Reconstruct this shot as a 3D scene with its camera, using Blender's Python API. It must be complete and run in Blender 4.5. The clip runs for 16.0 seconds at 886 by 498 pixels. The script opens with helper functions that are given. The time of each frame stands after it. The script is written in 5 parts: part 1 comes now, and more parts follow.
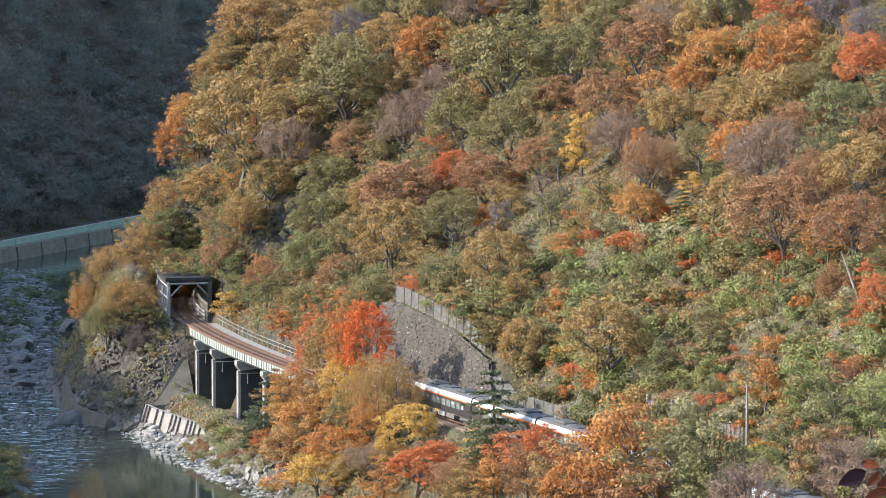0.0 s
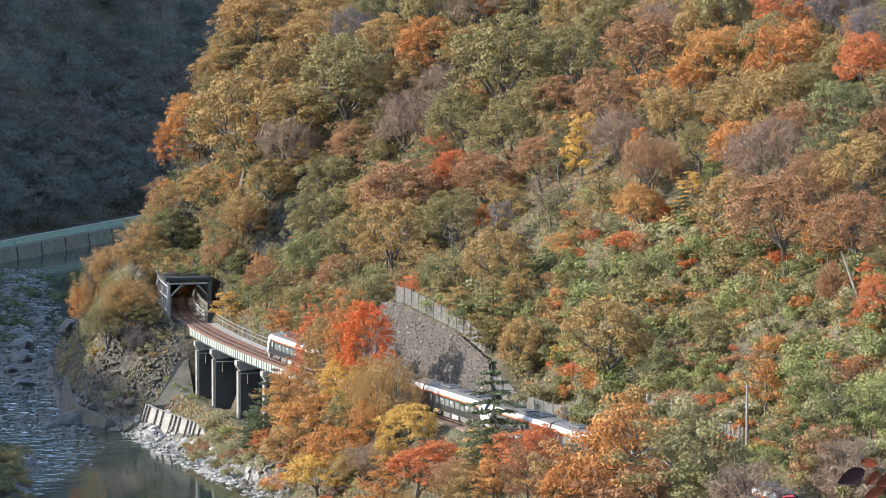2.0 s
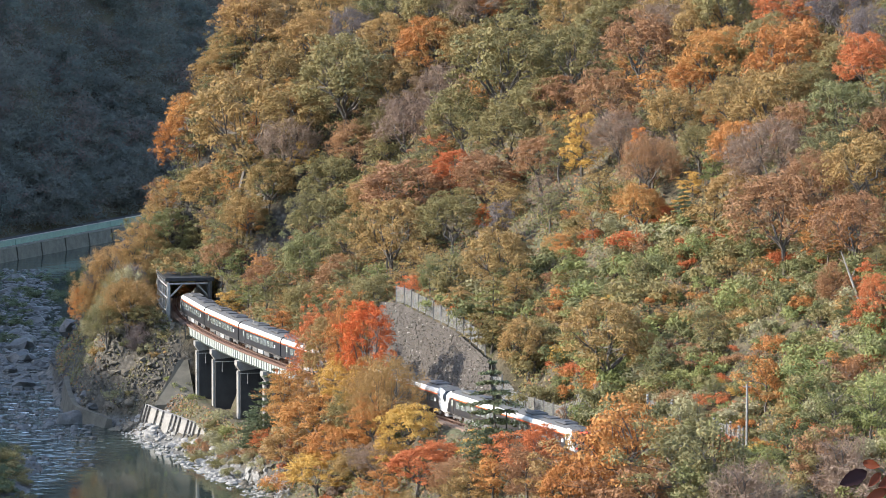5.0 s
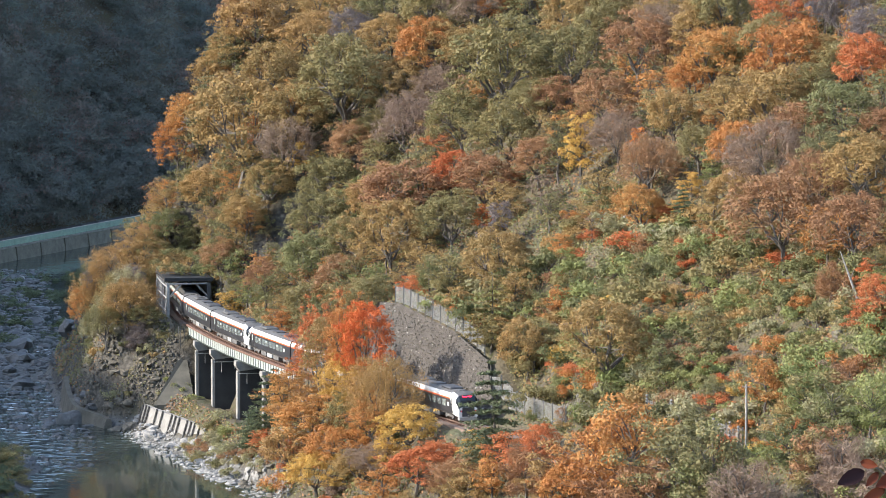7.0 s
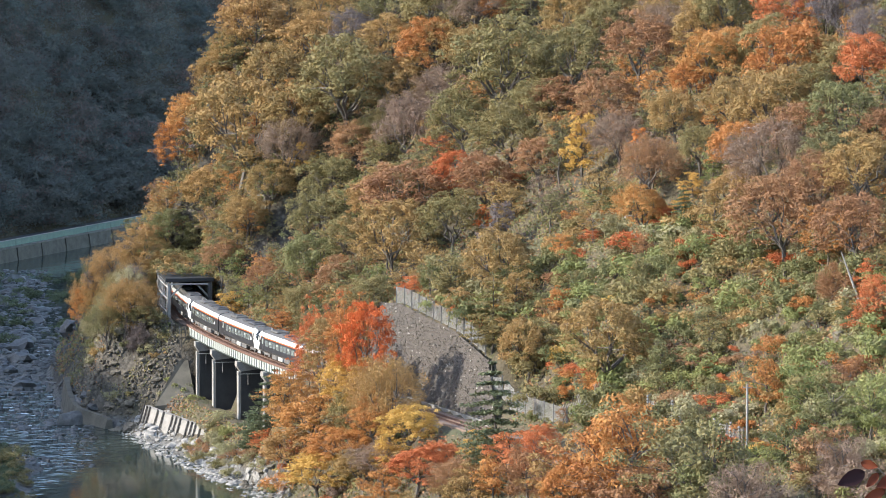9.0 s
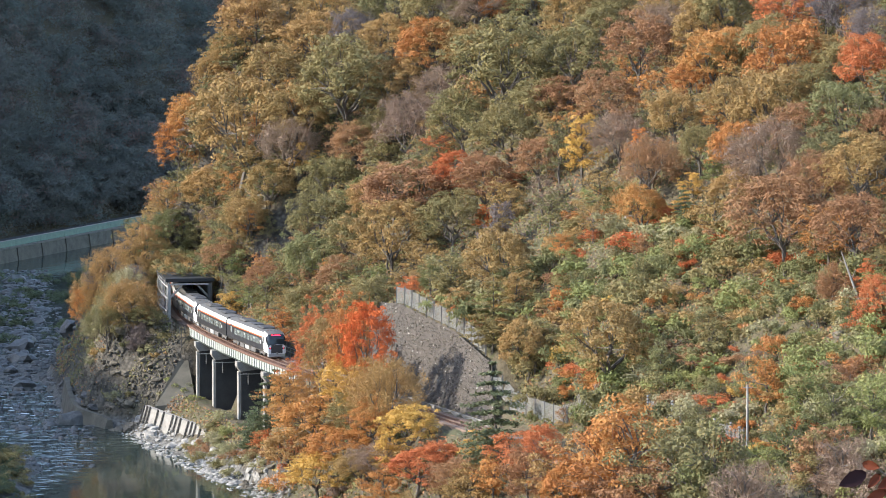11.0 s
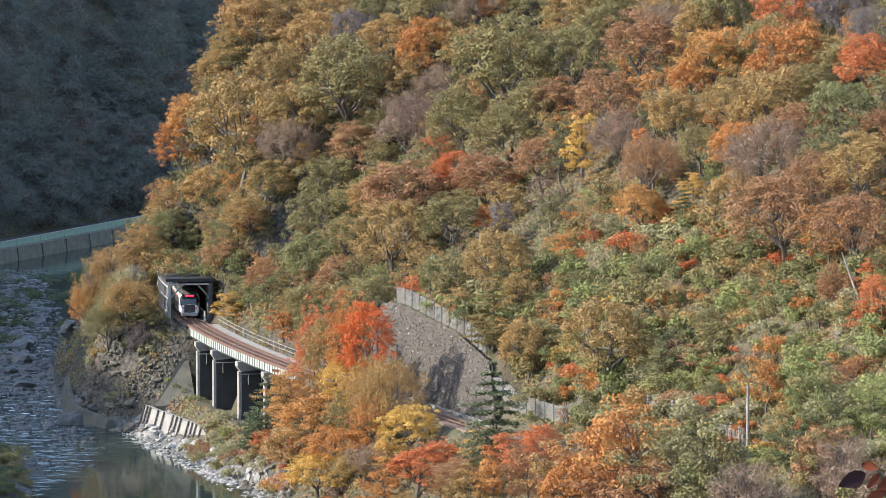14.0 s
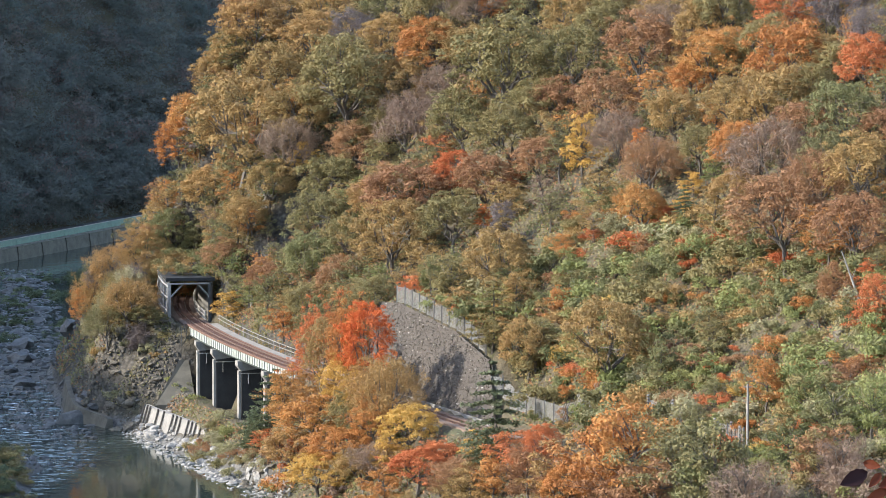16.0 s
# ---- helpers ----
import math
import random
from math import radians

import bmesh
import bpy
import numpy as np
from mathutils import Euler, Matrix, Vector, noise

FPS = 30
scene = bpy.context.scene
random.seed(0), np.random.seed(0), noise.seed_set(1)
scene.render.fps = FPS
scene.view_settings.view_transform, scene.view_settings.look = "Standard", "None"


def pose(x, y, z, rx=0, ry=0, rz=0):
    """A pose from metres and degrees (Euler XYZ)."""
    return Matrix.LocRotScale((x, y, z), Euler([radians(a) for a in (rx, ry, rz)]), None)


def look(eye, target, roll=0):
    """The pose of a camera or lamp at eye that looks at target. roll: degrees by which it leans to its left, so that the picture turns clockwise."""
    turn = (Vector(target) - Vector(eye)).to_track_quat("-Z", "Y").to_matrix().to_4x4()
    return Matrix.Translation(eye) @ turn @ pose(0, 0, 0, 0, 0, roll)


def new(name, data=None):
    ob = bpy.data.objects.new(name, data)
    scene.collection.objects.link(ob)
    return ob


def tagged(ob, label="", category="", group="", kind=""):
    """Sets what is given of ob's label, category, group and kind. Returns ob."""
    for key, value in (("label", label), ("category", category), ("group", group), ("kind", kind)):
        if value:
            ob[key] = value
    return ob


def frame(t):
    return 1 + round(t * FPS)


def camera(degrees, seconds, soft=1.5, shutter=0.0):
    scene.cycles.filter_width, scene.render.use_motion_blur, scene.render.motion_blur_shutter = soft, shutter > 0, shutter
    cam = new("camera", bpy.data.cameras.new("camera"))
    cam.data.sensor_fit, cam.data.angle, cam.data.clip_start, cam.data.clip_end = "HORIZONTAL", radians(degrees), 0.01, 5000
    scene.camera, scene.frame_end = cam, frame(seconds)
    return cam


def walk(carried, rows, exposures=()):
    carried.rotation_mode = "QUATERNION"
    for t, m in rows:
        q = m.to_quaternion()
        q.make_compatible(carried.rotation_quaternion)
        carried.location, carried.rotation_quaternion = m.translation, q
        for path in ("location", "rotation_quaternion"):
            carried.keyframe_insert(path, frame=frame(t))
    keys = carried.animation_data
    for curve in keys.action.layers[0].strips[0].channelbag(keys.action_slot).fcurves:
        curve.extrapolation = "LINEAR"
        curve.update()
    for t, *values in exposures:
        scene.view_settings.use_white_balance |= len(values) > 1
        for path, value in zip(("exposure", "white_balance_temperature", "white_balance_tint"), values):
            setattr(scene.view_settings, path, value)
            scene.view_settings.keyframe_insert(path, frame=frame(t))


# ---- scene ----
# The camera stands on a far overlook and sways a little.
cam = camera(9.435, 16.0, soft=0.7)
EYE = (0.0, 0.0, 74.0)


def aim(dx, dy):
    return pose(*EYE, 90 - 4.892 + dy * 0.00603, 0, dx * 0.00603)


walk(cam, [(0.0, aim(0, 0)), (4.2, aim(0, 0)), (6.3, aim(-0.4, 0.2)), (7.2, aim(-1.3, 0.3)), (8.0, aim(-1.2, 0.2)), (8.6, aim(0, 0.4)),
           (9.2, aim(0.5, 1.2)), (11.3, aim(0.8, 1.3)), (12.0, aim(1.2, 2.2)), (12.6, aim(1.2, 1.5)), (15.0, aim(1.2, 1.5)), (16.0, aim(1.2, 0.2))])

# Light: a low autumn sun from beyond the left bank, under a clear sky.
SUN = Vector((-0.87, -0.10, 0.48)).normalized()
world = bpy.data.worlds.new("world")
scene.world = world
world.use_nodes = True
sky = world.node_tree.nodes.new("ShaderNodeTexSky")
sky.sky_type, sky.sun_disc = "NISHITA", False
sky.sun_elevation, sky.sun_rotation = math.asin(SUN.z), math.atan2(SUN.x, SUN.y)
sky.dust_density = 0.9
back = world.node_tree.nodes["Background"]
back.inputs["Strength"].default_value = 0.15
world.node_tree.links.new(sky.outputs[0], back.inputs["Color"])
sun_data = bpy.data.lights.new("sun", "SUN")
sun_data.energy, sun_data.angle, sun_data.color = 2.45, radians(0.53), (1.0, 0.935, 0.84)
sun = new("sun", sun_data)
sun.matrix_world = look(SUN * 500, (0, 0, 0))
scene.view_settings.exposure = 2.05

# ---------------------------------------------------------------- materials


class Mat:
    """A small node builder."""

    def __init__(self, name):
        self.m = bpy.data.materials.new(name)
        self.m.use_nodes = True
        self.t = self.m.node_tree
        self.bsdf = self.t.nodes["Principled BSDF"]
        self.coords = self.add("ShaderNodeTexCoord")

    def add(self, kind, **sets):
        n = self.t.nodes.new(kind)
        for k, v in sets.items():
            n.inputs[k].default_value = v
        return n

    def link(self, a, b):
        self.t.links.new(a, b)

    def noise(self, scale, detail=4.0, where="Object", rough=0.6):
        n = self.add("ShaderNodeTexNoise", Scale=scale, Detail=detail, Roughness=rough)
        self.link(self.coords.outputs[where], n.inputs["Vector"])
        return n.outputs["Fac"]

    def ramp(self, fac, stops):
        n = self.add("ShaderNodeValToRGB")
        e = n.color_ramp.elements
        while len(e) < len(stops):
            e.new(0.5)
        for i, (p, c) in enumerate(stops):
            e[i].position, e[i].color = p, (*c, 1)
        self.link(fac, n.inputs["Fac"])
        return n.outputs["Color"]

    def mix(self, fac, a, b, mode="MIX"):
        n = self.t.nodes.new("ShaderNodeMix")
        n.data_type, n.blend_type = "RGBA", mode
        for sock, v in ((n.inputs[0], fac), (n.inputs[6], a), (n.inputs[7], b)):
            if hasattr(v, "is_output"):
                self.link(v, sock)
            else:
                sock.default_value = (*v, 1) if isinstance(v, tuple) else v
        return n.outputs[2]

    def math(self, op, a, b=0.0):
        n = self.t.nodes.new("ShaderNodeMath")
        n.operation = op
        for sock, v in zip(n.inputs, (a, b)):
            if hasattr(v, "is_output"):
                self.link(v, sock)
            else:
                sock.default_value = v
        return n.outputs[0]

    def bump(self, height, strength=0.5, distance=0.05):
        n = self.add("ShaderNodeBump", Strength=strength, Distance=distance)
        self.link(height, n.inputs["Height"])
        self.link(n.outputs[0], self.bsdf.inputs["Normal"])

    def base(self, colour, rough=0.8, metal=0.0):
        if hasattr(colour, "is_output"):
            self.link(colour, self.bsdf.inputs["Base Color"])
        else:
            self.bsdf.inputs["Base Color"].default_value = (*colour, 1)
        self.bsdf.inputs["Roughness"].default_value = rough
        self.bsdf.inputs["Metallic"].default_value = metal
        return self


def worn(name, dark, light, scale=3.0, rough=0.8, metal=0.0, bump=0.3, fine=25.0):
    """Two tones at a broad scale, dirt at a fine one, a little relief."""
    m = Mat(name)
    c = m.ramp(m.noise(scale), [(0.3, dark), (0.7, light)])
    f = m.noise(fine, 3.0)
    c = m.mix(0.35, c, m.ramp(f, [(0.3, tuple(v * 0.55 for v in dark)), (0.65, light)]))
    m.base(c, rough, metal)
    m.bump(f, bump, 0.03)
    return m.m


def foliage(name, tones, shine=0.55):
    """Leaves: a tone for each tree, another for each leaf spray, some light shining through."""
    m = Mat(name)
    info = m.add("ShaderNodeObjectInfo")
    geo = m.add("ShaderNodeNewGeometry")
    n = m.noise(0.55, 3.0)
    f = m.math("ADD", m.math("MULTIPLY", info.outputs["Random"], 0.34), m.math("MULTIPLY", geo.outputs["Random Per Island"], 0.26))
    f = m.math("ADD", f, m.math("MULTIPLY", n, 0.56))
    # blue added to every leaf tone stands in for haze
    tones = [(0.93 * r, 0.96 * g, b + 0.175 * g) for r, g, b in tones]
    c = m.ramp(f, [(0.12 + 0.8 * i / (len(tones) - 1), t) for i, t in enumerate(tones)])
    m.base(c, shine)
    m.bsdf.inputs["Specular IOR Level"].default_value = 0.08
    tr = m.add("ShaderNodeBsdfTranslucent")
    m.link(c, tr.inputs["Color"])
    mx = m.add("ShaderNodeMixShader", Fac=0.22)
    m.link(m.bsdf.outputs[0], mx.inputs[1])
    m.link(tr.outputs[0], mx.inputs[2])
    m.link(mx.outputs[0], m.t.nodes["Material Output"].inputs["Surface"])
    return m.m


def hazed_foliage(name, a, b):
    """A far wood's leaves, haze mixed into the tones, which change from stand to stand."""
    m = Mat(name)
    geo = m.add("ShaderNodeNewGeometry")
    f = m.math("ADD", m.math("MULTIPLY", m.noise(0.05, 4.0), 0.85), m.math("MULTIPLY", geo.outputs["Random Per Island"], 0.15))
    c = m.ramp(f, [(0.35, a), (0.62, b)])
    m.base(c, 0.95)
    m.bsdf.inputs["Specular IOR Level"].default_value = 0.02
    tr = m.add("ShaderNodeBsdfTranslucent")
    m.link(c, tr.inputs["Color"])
    # an even half mix flattens the shading, as haze would
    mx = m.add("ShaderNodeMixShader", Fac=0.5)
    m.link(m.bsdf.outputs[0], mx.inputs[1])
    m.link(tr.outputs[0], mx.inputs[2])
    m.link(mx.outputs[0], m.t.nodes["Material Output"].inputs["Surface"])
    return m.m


LEAF = {
    "olive": foliage("leaf_olive", [(0.075, 0.085, 0.03), (0.17, 0.155, 0.045), (0.25, 0.2, 0.05), (0.27, 0.195, 0.05)]),
    "ochre": foliage("leaf_ochre", [(0.13, 0.115, 0.035), (0.275, 0.19, 0.045), (0.38, 0.232, 0.05), (0.35, 0.195, 0.05)]),
    "orange": foliage("leaf_orange", [(0.25, 0.115, 0.03), (0.4, 0.16, 0.028), (0.48, 0.22, 0.033), (0.42, 0.26, 0.05)]),
    "red": foliage("leaf_red", [(0.24, 0.085, 0.025), (0.42, 0.125, 0.03), (0.52, 0.165, 0.035), (0.44, 0.18, 0.045)]),
    "scarlet": foliage("leaf_scarlet", [(0.42, 0.08, 0.015), (0.6, 0.155, 0.02), (0.66, 0.28, 0.03)]),
    "yellow": foliage("leaf_yellow", [(0.33, 0.19, 0.02), (0.53, 0.31, 0.028), (0.63, 0.41, 0.04)]),
    "green": foliage("leaf_green", [(0.055, 0.066, 0.02), (0.135, 0.14, 0.035), (0.21, 0.2, 0.05), (0.19, 0.17, 0.055)]),
    "lime": foliage("leaf_lime", [(0.12, 0.145, 0.03), (0.225, 0.235, 0.045), (0.31, 0.285, 0.055)]),
    "rust": foliage("leaf_rust", [(0.17, 0.1, 0.04), (0.28, 0.145, 0.05), (0.34, 0.175, 0.055), (0.28, 0.185, 0.065)]),
    "grey": foliage("leaf_grey", [(0.1, 0.085, 0.065), (0.17, 0.14, 0.11), (0.2, 0.15, 0.1)]),
    "pine": foliage("leaf_pine", [(0.055, 0.075, 0.026), (0.105, 0.125, 0.042), (0.155, 0.16, 0.06)]),
    "mauve": foliage("leaf_mauve", [(0.16, 0.115, 0.065), (0.26, 0.175, 0.095), (0.3, 0.22, 0.11)]),
    # near-black: the twig's backlit shade is put into this leaf tone
    "backlit_maroon": foliage("leaf_backlit_maroon", [(0.012, 0.007, 0.008), (0.02, 0.011, 0.011), (0.03, 0.012, 0.011)]),
    # pale far tones: the distance haze is put into the leaf colour
    "bare": hazed_foliage("leaf_far_haze", (0.125, 0.145, 0.13), (0.175, 0.168, 0.148)),
    "hazed_rust": hazed_foliage("leaf_far_rust_haze", (0.145, 0.145, 0.128), (0.22, 0.16, 0.14)),
    "grass": foliage("leaf_grass", [(0.18, 0.18, 0.05), (0.3, 0.27, 0.09), (0.38, 0.32, 0.14)]),
}
BARK = worn("bark", (0.05, 0.042, 0.035), (0.14, 0.12, 0.1), 4, 0.9)
PALE_BARK = worn("pale_bark", (0.2, 0.18, 0.15), (0.36, 0.33, 0.29), 4, 0.9)
CONCRETE = worn("concrete", (0.09, 0.083, 0.072), (0.2, 0.187, 0.165), 0.6, 0.9)
PALE_CONCRETE = worn("pale_concrete", (0.17, 0.16, 0.145), (0.3, 0.285, 0.26), 0.8, 0.9)
DARK_STEEL = worn("dark_steel", (0.035, 0.037, 0.04), (0.08, 0.08, 0.08), 2, 0.6, 0.3)
BLACK_STEEL = worn("black_steel", (0.012, 0.013, 0.015), (0.035, 0.035, 0.036), 2, 0.7, 0.2)
POST_STEEL = worn("post_steel", (0.2, 0.2, 0.19), (0.36, 0.35, 0.33), 2, 0.6, 0.2)
RUST = worn("rusty_timber", (0.09, 0.05, 0.035), (0.2, 0.11, 0.08), 2, 0.85)
BALLAST = worn("ballast", (0.1, 0.07, 0.05), (0.2, 0.14, 0.11), 4, 0.95, fine=12)
RAIL = worn("rail_steel", (0.16, 0.1, 0.08), (0.3, 0.22, 0.18), 3, 0.45, 0.6)
# near-black tone; on the pier shafts it paints in their shade
DARK_CONCRETE = worn("dark_concrete", (0.018, 0.018, 0.019), (0.05, 0.049, 0.047), 0.5, 0.95)
STAINED = worn("stained_concrete", (0.045, 0.04, 0.03), (0.14, 0.128, 0.1), 0.5, 0.95)
PALE_STEEL = worn("pale_steel", (0.3, 0.29, 0.27), (0.5, 0.48, 0.45), 2, 0.6, 0.1)
GIRDER = worn("girder_paint", (0.27, 0.3, 0.27), (0.44, 0.46, 0.42), 1.5, 0.6)
GIRDER_WEB = worn("girder_web", (0.02, 0.03, 0.024), (0.05, 0.065, 0.05), 1.5, 0.7)
# river stone darkened, so that the rapids' shade is in its colour
SHADED_STONE = worn("shaded_river_stone", (0.035, 0.034, 0.032), (0.11, 0.106, 0.1), 1.2, 0.6, bump=0.6, fine=9)
STONE = worn("river_stone", (0.13, 0.125, 0.115), (0.34, 0.325, 0.3), 1.2, 0.9, bump=0.6, fine=9)


def make_ground():
    m = Mat("hill_soil")
    geo = m.add("ShaderNodeNewGeometry")
    pos = m.add("ShaderNodeSeparateXYZ")
    m.link(geo.outputs["Position"], pos.inputs[0])
    nrm = m.add("ShaderNodeSeparateXYZ")
    m.link(geo.outputs["Normal"], nrm.inputs[0])
    soil = m.ramp(m.noise(0.25, 6), [(0.3, (0.04, 0.034, 0.02)), (0.5, (0.085, 0.066, 0.036)), (0.7, (0.065, 0.07, 0.03))])
    rock = m.ramp(m.noise(0.7, 8), [(0.3, (0.05, 0.045, 0.038)), (0.6, (0.12, 0.108, 0.09)), (0.75, (0.2, 0.18, 0.15))])
    gravel = m.ramp(m.noise(1.6, 6), [(0.35, (0.05, 0.048, 0.044)), (0.65, (0.15, 0.144, 0.13))])
    steep = m.ramp(nrm.outputs["Z"], [(0.5, (1, 1, 1)), (0.74, (0, 0, 0))])
    cells = m.add("ShaderNodeTexVoronoi", Scale=1.7)
    m.link(m.coords.outputs["Object"], cells.inputs["Vector"])
    rock = m.mix(0.75, rock, m.ramp(cells.outputs["Distance"], [(0.05, (1, 1, 1)), (0.45, (0.5, 0.48, 0.45)), (0.75, (0.2, 0.19, 0.17))]), "MULTIPLY")
    c = m.mix(steep, soil, rock)
    low = m.math("MULTIPLY", m.math("ADD", pos.outputs["Z"], 12.2), -1.2)
    lown = m.add("ShaderNodeClamp")
    m.link(low, lown.inputs["Value"])
    c = m.mix(lown.outputs[0], c, gravel)
    m.base(c, 0.95)
    m.bump(m.noise(1.3, 8), 0.9, 0.5)
    return m.m


def make_water():
    m = Mat("river_water")
    n1, n2 = m.noise(0.4, 2.5, rough=0.5), m.noise(0.07, 3.0)
    c = m.ramp(n2, [(0.3, (0.012, 0.022, 0.018)), (0.7, (0.03, 0.045, 0.04))])
    m.base(c, 0.06)
    m.bsdf.inputs["IOR"].default_value = 1.33
    # ripples are strong in the rapids upstream and faint in the pool
    geo = m.add("ShaderNodeNewGeometry")
    pos = m.add("ShaderNodeSeparateXYZ")
    m.link(geo.outputs["Position"], pos.inputs[0])
    rapid = m.add("ShaderNodeMapRange")
    # the rapids run along the far side and die out in the pool below the bridge
    run = m.math("SUBTRACT", m.math("SUBTRACT", pos.outputs["Y"], 706.0), m.math("MULTIPLY", m.math("ADD", pos.outputs["X"], 42.0), 6.0))
    m.link(run, rapid.inputs["Value"])
    for k, v in (("From Min", 0.0), ("From Max", 34.0), ("To Min", 0.02), ("To Max", 1.0)):
        rapid.inputs[k].default_value = v
    b = m.add("ShaderNodeBump", Distance=0.7)
    calm = m.add("ShaderNodeMapRange")
    m.link(pos.outputs["Y"], calm.inputs["Value"])
    for k, v in (("From Min", 810.0), ("From Max", 880.0), ("To Min", 1.0), ("To Max", 0.08)):
        calm.inputs[k].default_value = v
    m.link(m.math("MULTIPLY", rapid.outputs[0], calm.outputs[0]), b.inputs["Strength"])
    m.link(n1, b.inputs["Height"])
    m.link(b.outputs[0], m.bsdf.inputs["Normal"])
    return m.m


GROUND, WATER = make_ground(), make_water()


def flat(name, colour, rough=0.5, metal=0.0, glow=0.0):
    m = Mat(name)
    n = m.noise(1.5, 5)
    m.base(m.mix(n, tuple(v * 0.82 for v in colour), tuple(min(1, v * 1.12) for v in colour)), rough, metal)
    if glow:
        m.bsdf.inputs["Emission Color"].default_value = (*colour, 1)
        m.bsdf.inputs["Emission Strength"].default_value = glow
    return m.m


# ---------------------------------------------------------------- small helpers


def part(name, bm, material, parent=None, label="", smooth=False):
    """Links a bmesh, or vertices and faces, as one mesh object."""
    me = bpy.data.meshes.new(name)
    if isinstance(bm, tuple):
        me.from_pydata(*bm)
    else:
        bm.to_mesh(me)
        bm.free()
    me.materials.append(material)
    if smooth:
        me.shade_smooth()
    ob = new(name, me)
    ob.parent = parent
    return tagged(ob, label)


def empty(name, m, label, category, group="", kind=""):
    ob = new(name)
    ob.matrix_basis = m
    return tagged(ob, label, category, group, kind)


def box(bm, size, m, bevel=0.0):
    """Adds a box of that size at the pose m."""
    got = bmesh.ops.create_cube(bm, size=1.0, matrix=m @ Matrix.Diagonal((*size, 1)))
    if bevel:
        edges = list({e for v in got["verts"] for e in v.link_edges})
        bmesh.ops.bevel(bm, geom=edges, offset=bevel, segments=1, affect="EDGES")
    return bm


def rod(bm, a, b, r, r2=None, sides=6):
    """Adds a tapered rod from a to b."""
    a, b = Vector(a), Vector(b)
    turn = (b - a).to_track_quat("Z", "Y").to_matrix().to_4x4()
    bmesh.ops.create_cone(bm, cap_ends=True, segments=sides, radius1=r, radius2=r if r2 is None else r2, depth=(b - a).length,
                          matrix=Matrix.Translation((a + b) / 2) @ turn)
    return bm


def ease(v, a, b):
    u = np.clip((np.asarray(v, float) - a) / (b - a), 0, 1)
    return u * u * (3 - 2 * u)


def lumps(x, y, scale, seed=0.0):
    """Smooth hills and hollows between about -1 and 1, for arrays."""
    x, y = np.asarray(x, float) / scale + seed, np.asarray(y, float) / scale - seed
    return (np.sin(x * 1.3 + 1.7 * np.sin(y * 0.9)) + np.sin(y * 1.7 + 1.3 * np.sin(x * 1.1 + 2)) + 0.6 * np.sin(2.9 * x + 2.3 * y) + 0.5 * np.sin(4.7 * y - 3.1 * x)) / 3.1


# ---------------------------------------------------------------- the line of the railway
# Arc length s runs along the track; 0 lies below the stone wall, 131 at the gallery's portal.
TRACK_S = np.array([-42.6, -9.5, 11.8, 66.3, 85.2, 104.0, 123.0, 142.0])
TRACK_X = np.array([17.1, 6.3, -1.0, -18.8, -24.4, -29.4, -33.8, -37.1])
TRACK_Y = np.array([584.6, 615.9, 636.0, 687.4, 705.5, 723.6, 742.1, 760.8])
CX, CY = np.polyfit(TRACK_S, TRACK_X, 4), np.polyfit(TRACK_S, TRACK_Y, 4)


def build_line(last, bend):
    """The line's points; beyond the arc length last it bends at that radius, and harder inside the spur."""
    s = np.arange(-400.0, 400.5, 0.5)
    x, y = np.zeros_like(s), np.zeros_like(s)
    i0, i1 = int((-45 + 400) * 2), int((last + 400) * 2)
    x[i0:i1 + 1], y[i0:i1 + 1] = np.polyval(CX, s[i0:i1 + 1]), np.polyval(CY, s[i0:i1 + 1])
    h = math.atan2(x[i1] - x[i1 - 2], y[i1] - y[i1 - 2])
    for i in range(i1 + 1, len(s)):
        h += 0.5 / (bend if s[i] < 172 else 130.0)
        x[i], y[i] = x[i - 1] + 0.5 * math.sin(h), y[i - 1] + 0.5 * math.cos(h)
    h = math.atan2(x[i0 + 2] - x[i0], y[i0 + 2] - y[i0])
    for i in range(i0 - 1, -1, -1):
        h -= 0.5 / 900.0
        x[i], y[i] = x[i + 1] - 0.5 * math.sin(h), y[i + 1] - 0.5 * math.cos(h)
    return s, x, y


LS, LX, LY = build_line(129, 190.0)
# the spur's flank runs straighter than the track within the rock shed
_, HX, HY = build_line(142, 4000.0)


def rail_pose(s, side=0.0, up=0.0):
    """A pose on the track at s: its y axis runs along the track, away from the overlook, and its x axis to the hill."""
    x, y = np.interp(s, LS, LX), np.interp(s, LS, LY)
    x2, y2 = np.interp(s + 1, LS, LX), np.interp(s + 1, LS, LY)
    a = math.atan2(y2 - y, x2 - x)
    return pose(x, y, 0, 0, 0, math.degrees(a) - 90) @ pose(side, 0, up)


def near_line(x, y, line_x=HX, line_y=HY):
    """Arc length of the nearest point of the line along the hill's foot, and the signed distance from it, positive on the hill's side."""
    x, y = np.atleast_1d(np.asarray(x, float)), np.atleast_1d(np.asarray(y, float))
    s, d = np.zeros(x.shape), np.zeros(x.shape)
    px, py = line_x[::4], line_y[::4]
    tx, ty = np.gradient(px), np.gradient(py)
    ln = np.hypot(tx, ty)
    for i in range(0, x.size, 4000):
        gx, gy = x[i:i + 4000, None] - px, y[i:i + 4000, None] - py
        k = np.argmin(gx * gx + gy * gy, axis=1)
        r = np.arange(k.size)
        along = (gx[r, k] * tx[k] + gy[r, k] * ty[k]) / ln[k]
        s[i:i + 4000] = LS[::4][k] + along
        d[i:i + 4000] = (gx[r, k] * ty[k] - gy[r, k] * tx[k]) / ln[k]
    return s, d


def bank_distance(x, y):
    """Distance behind the line of the road on the far bank."""
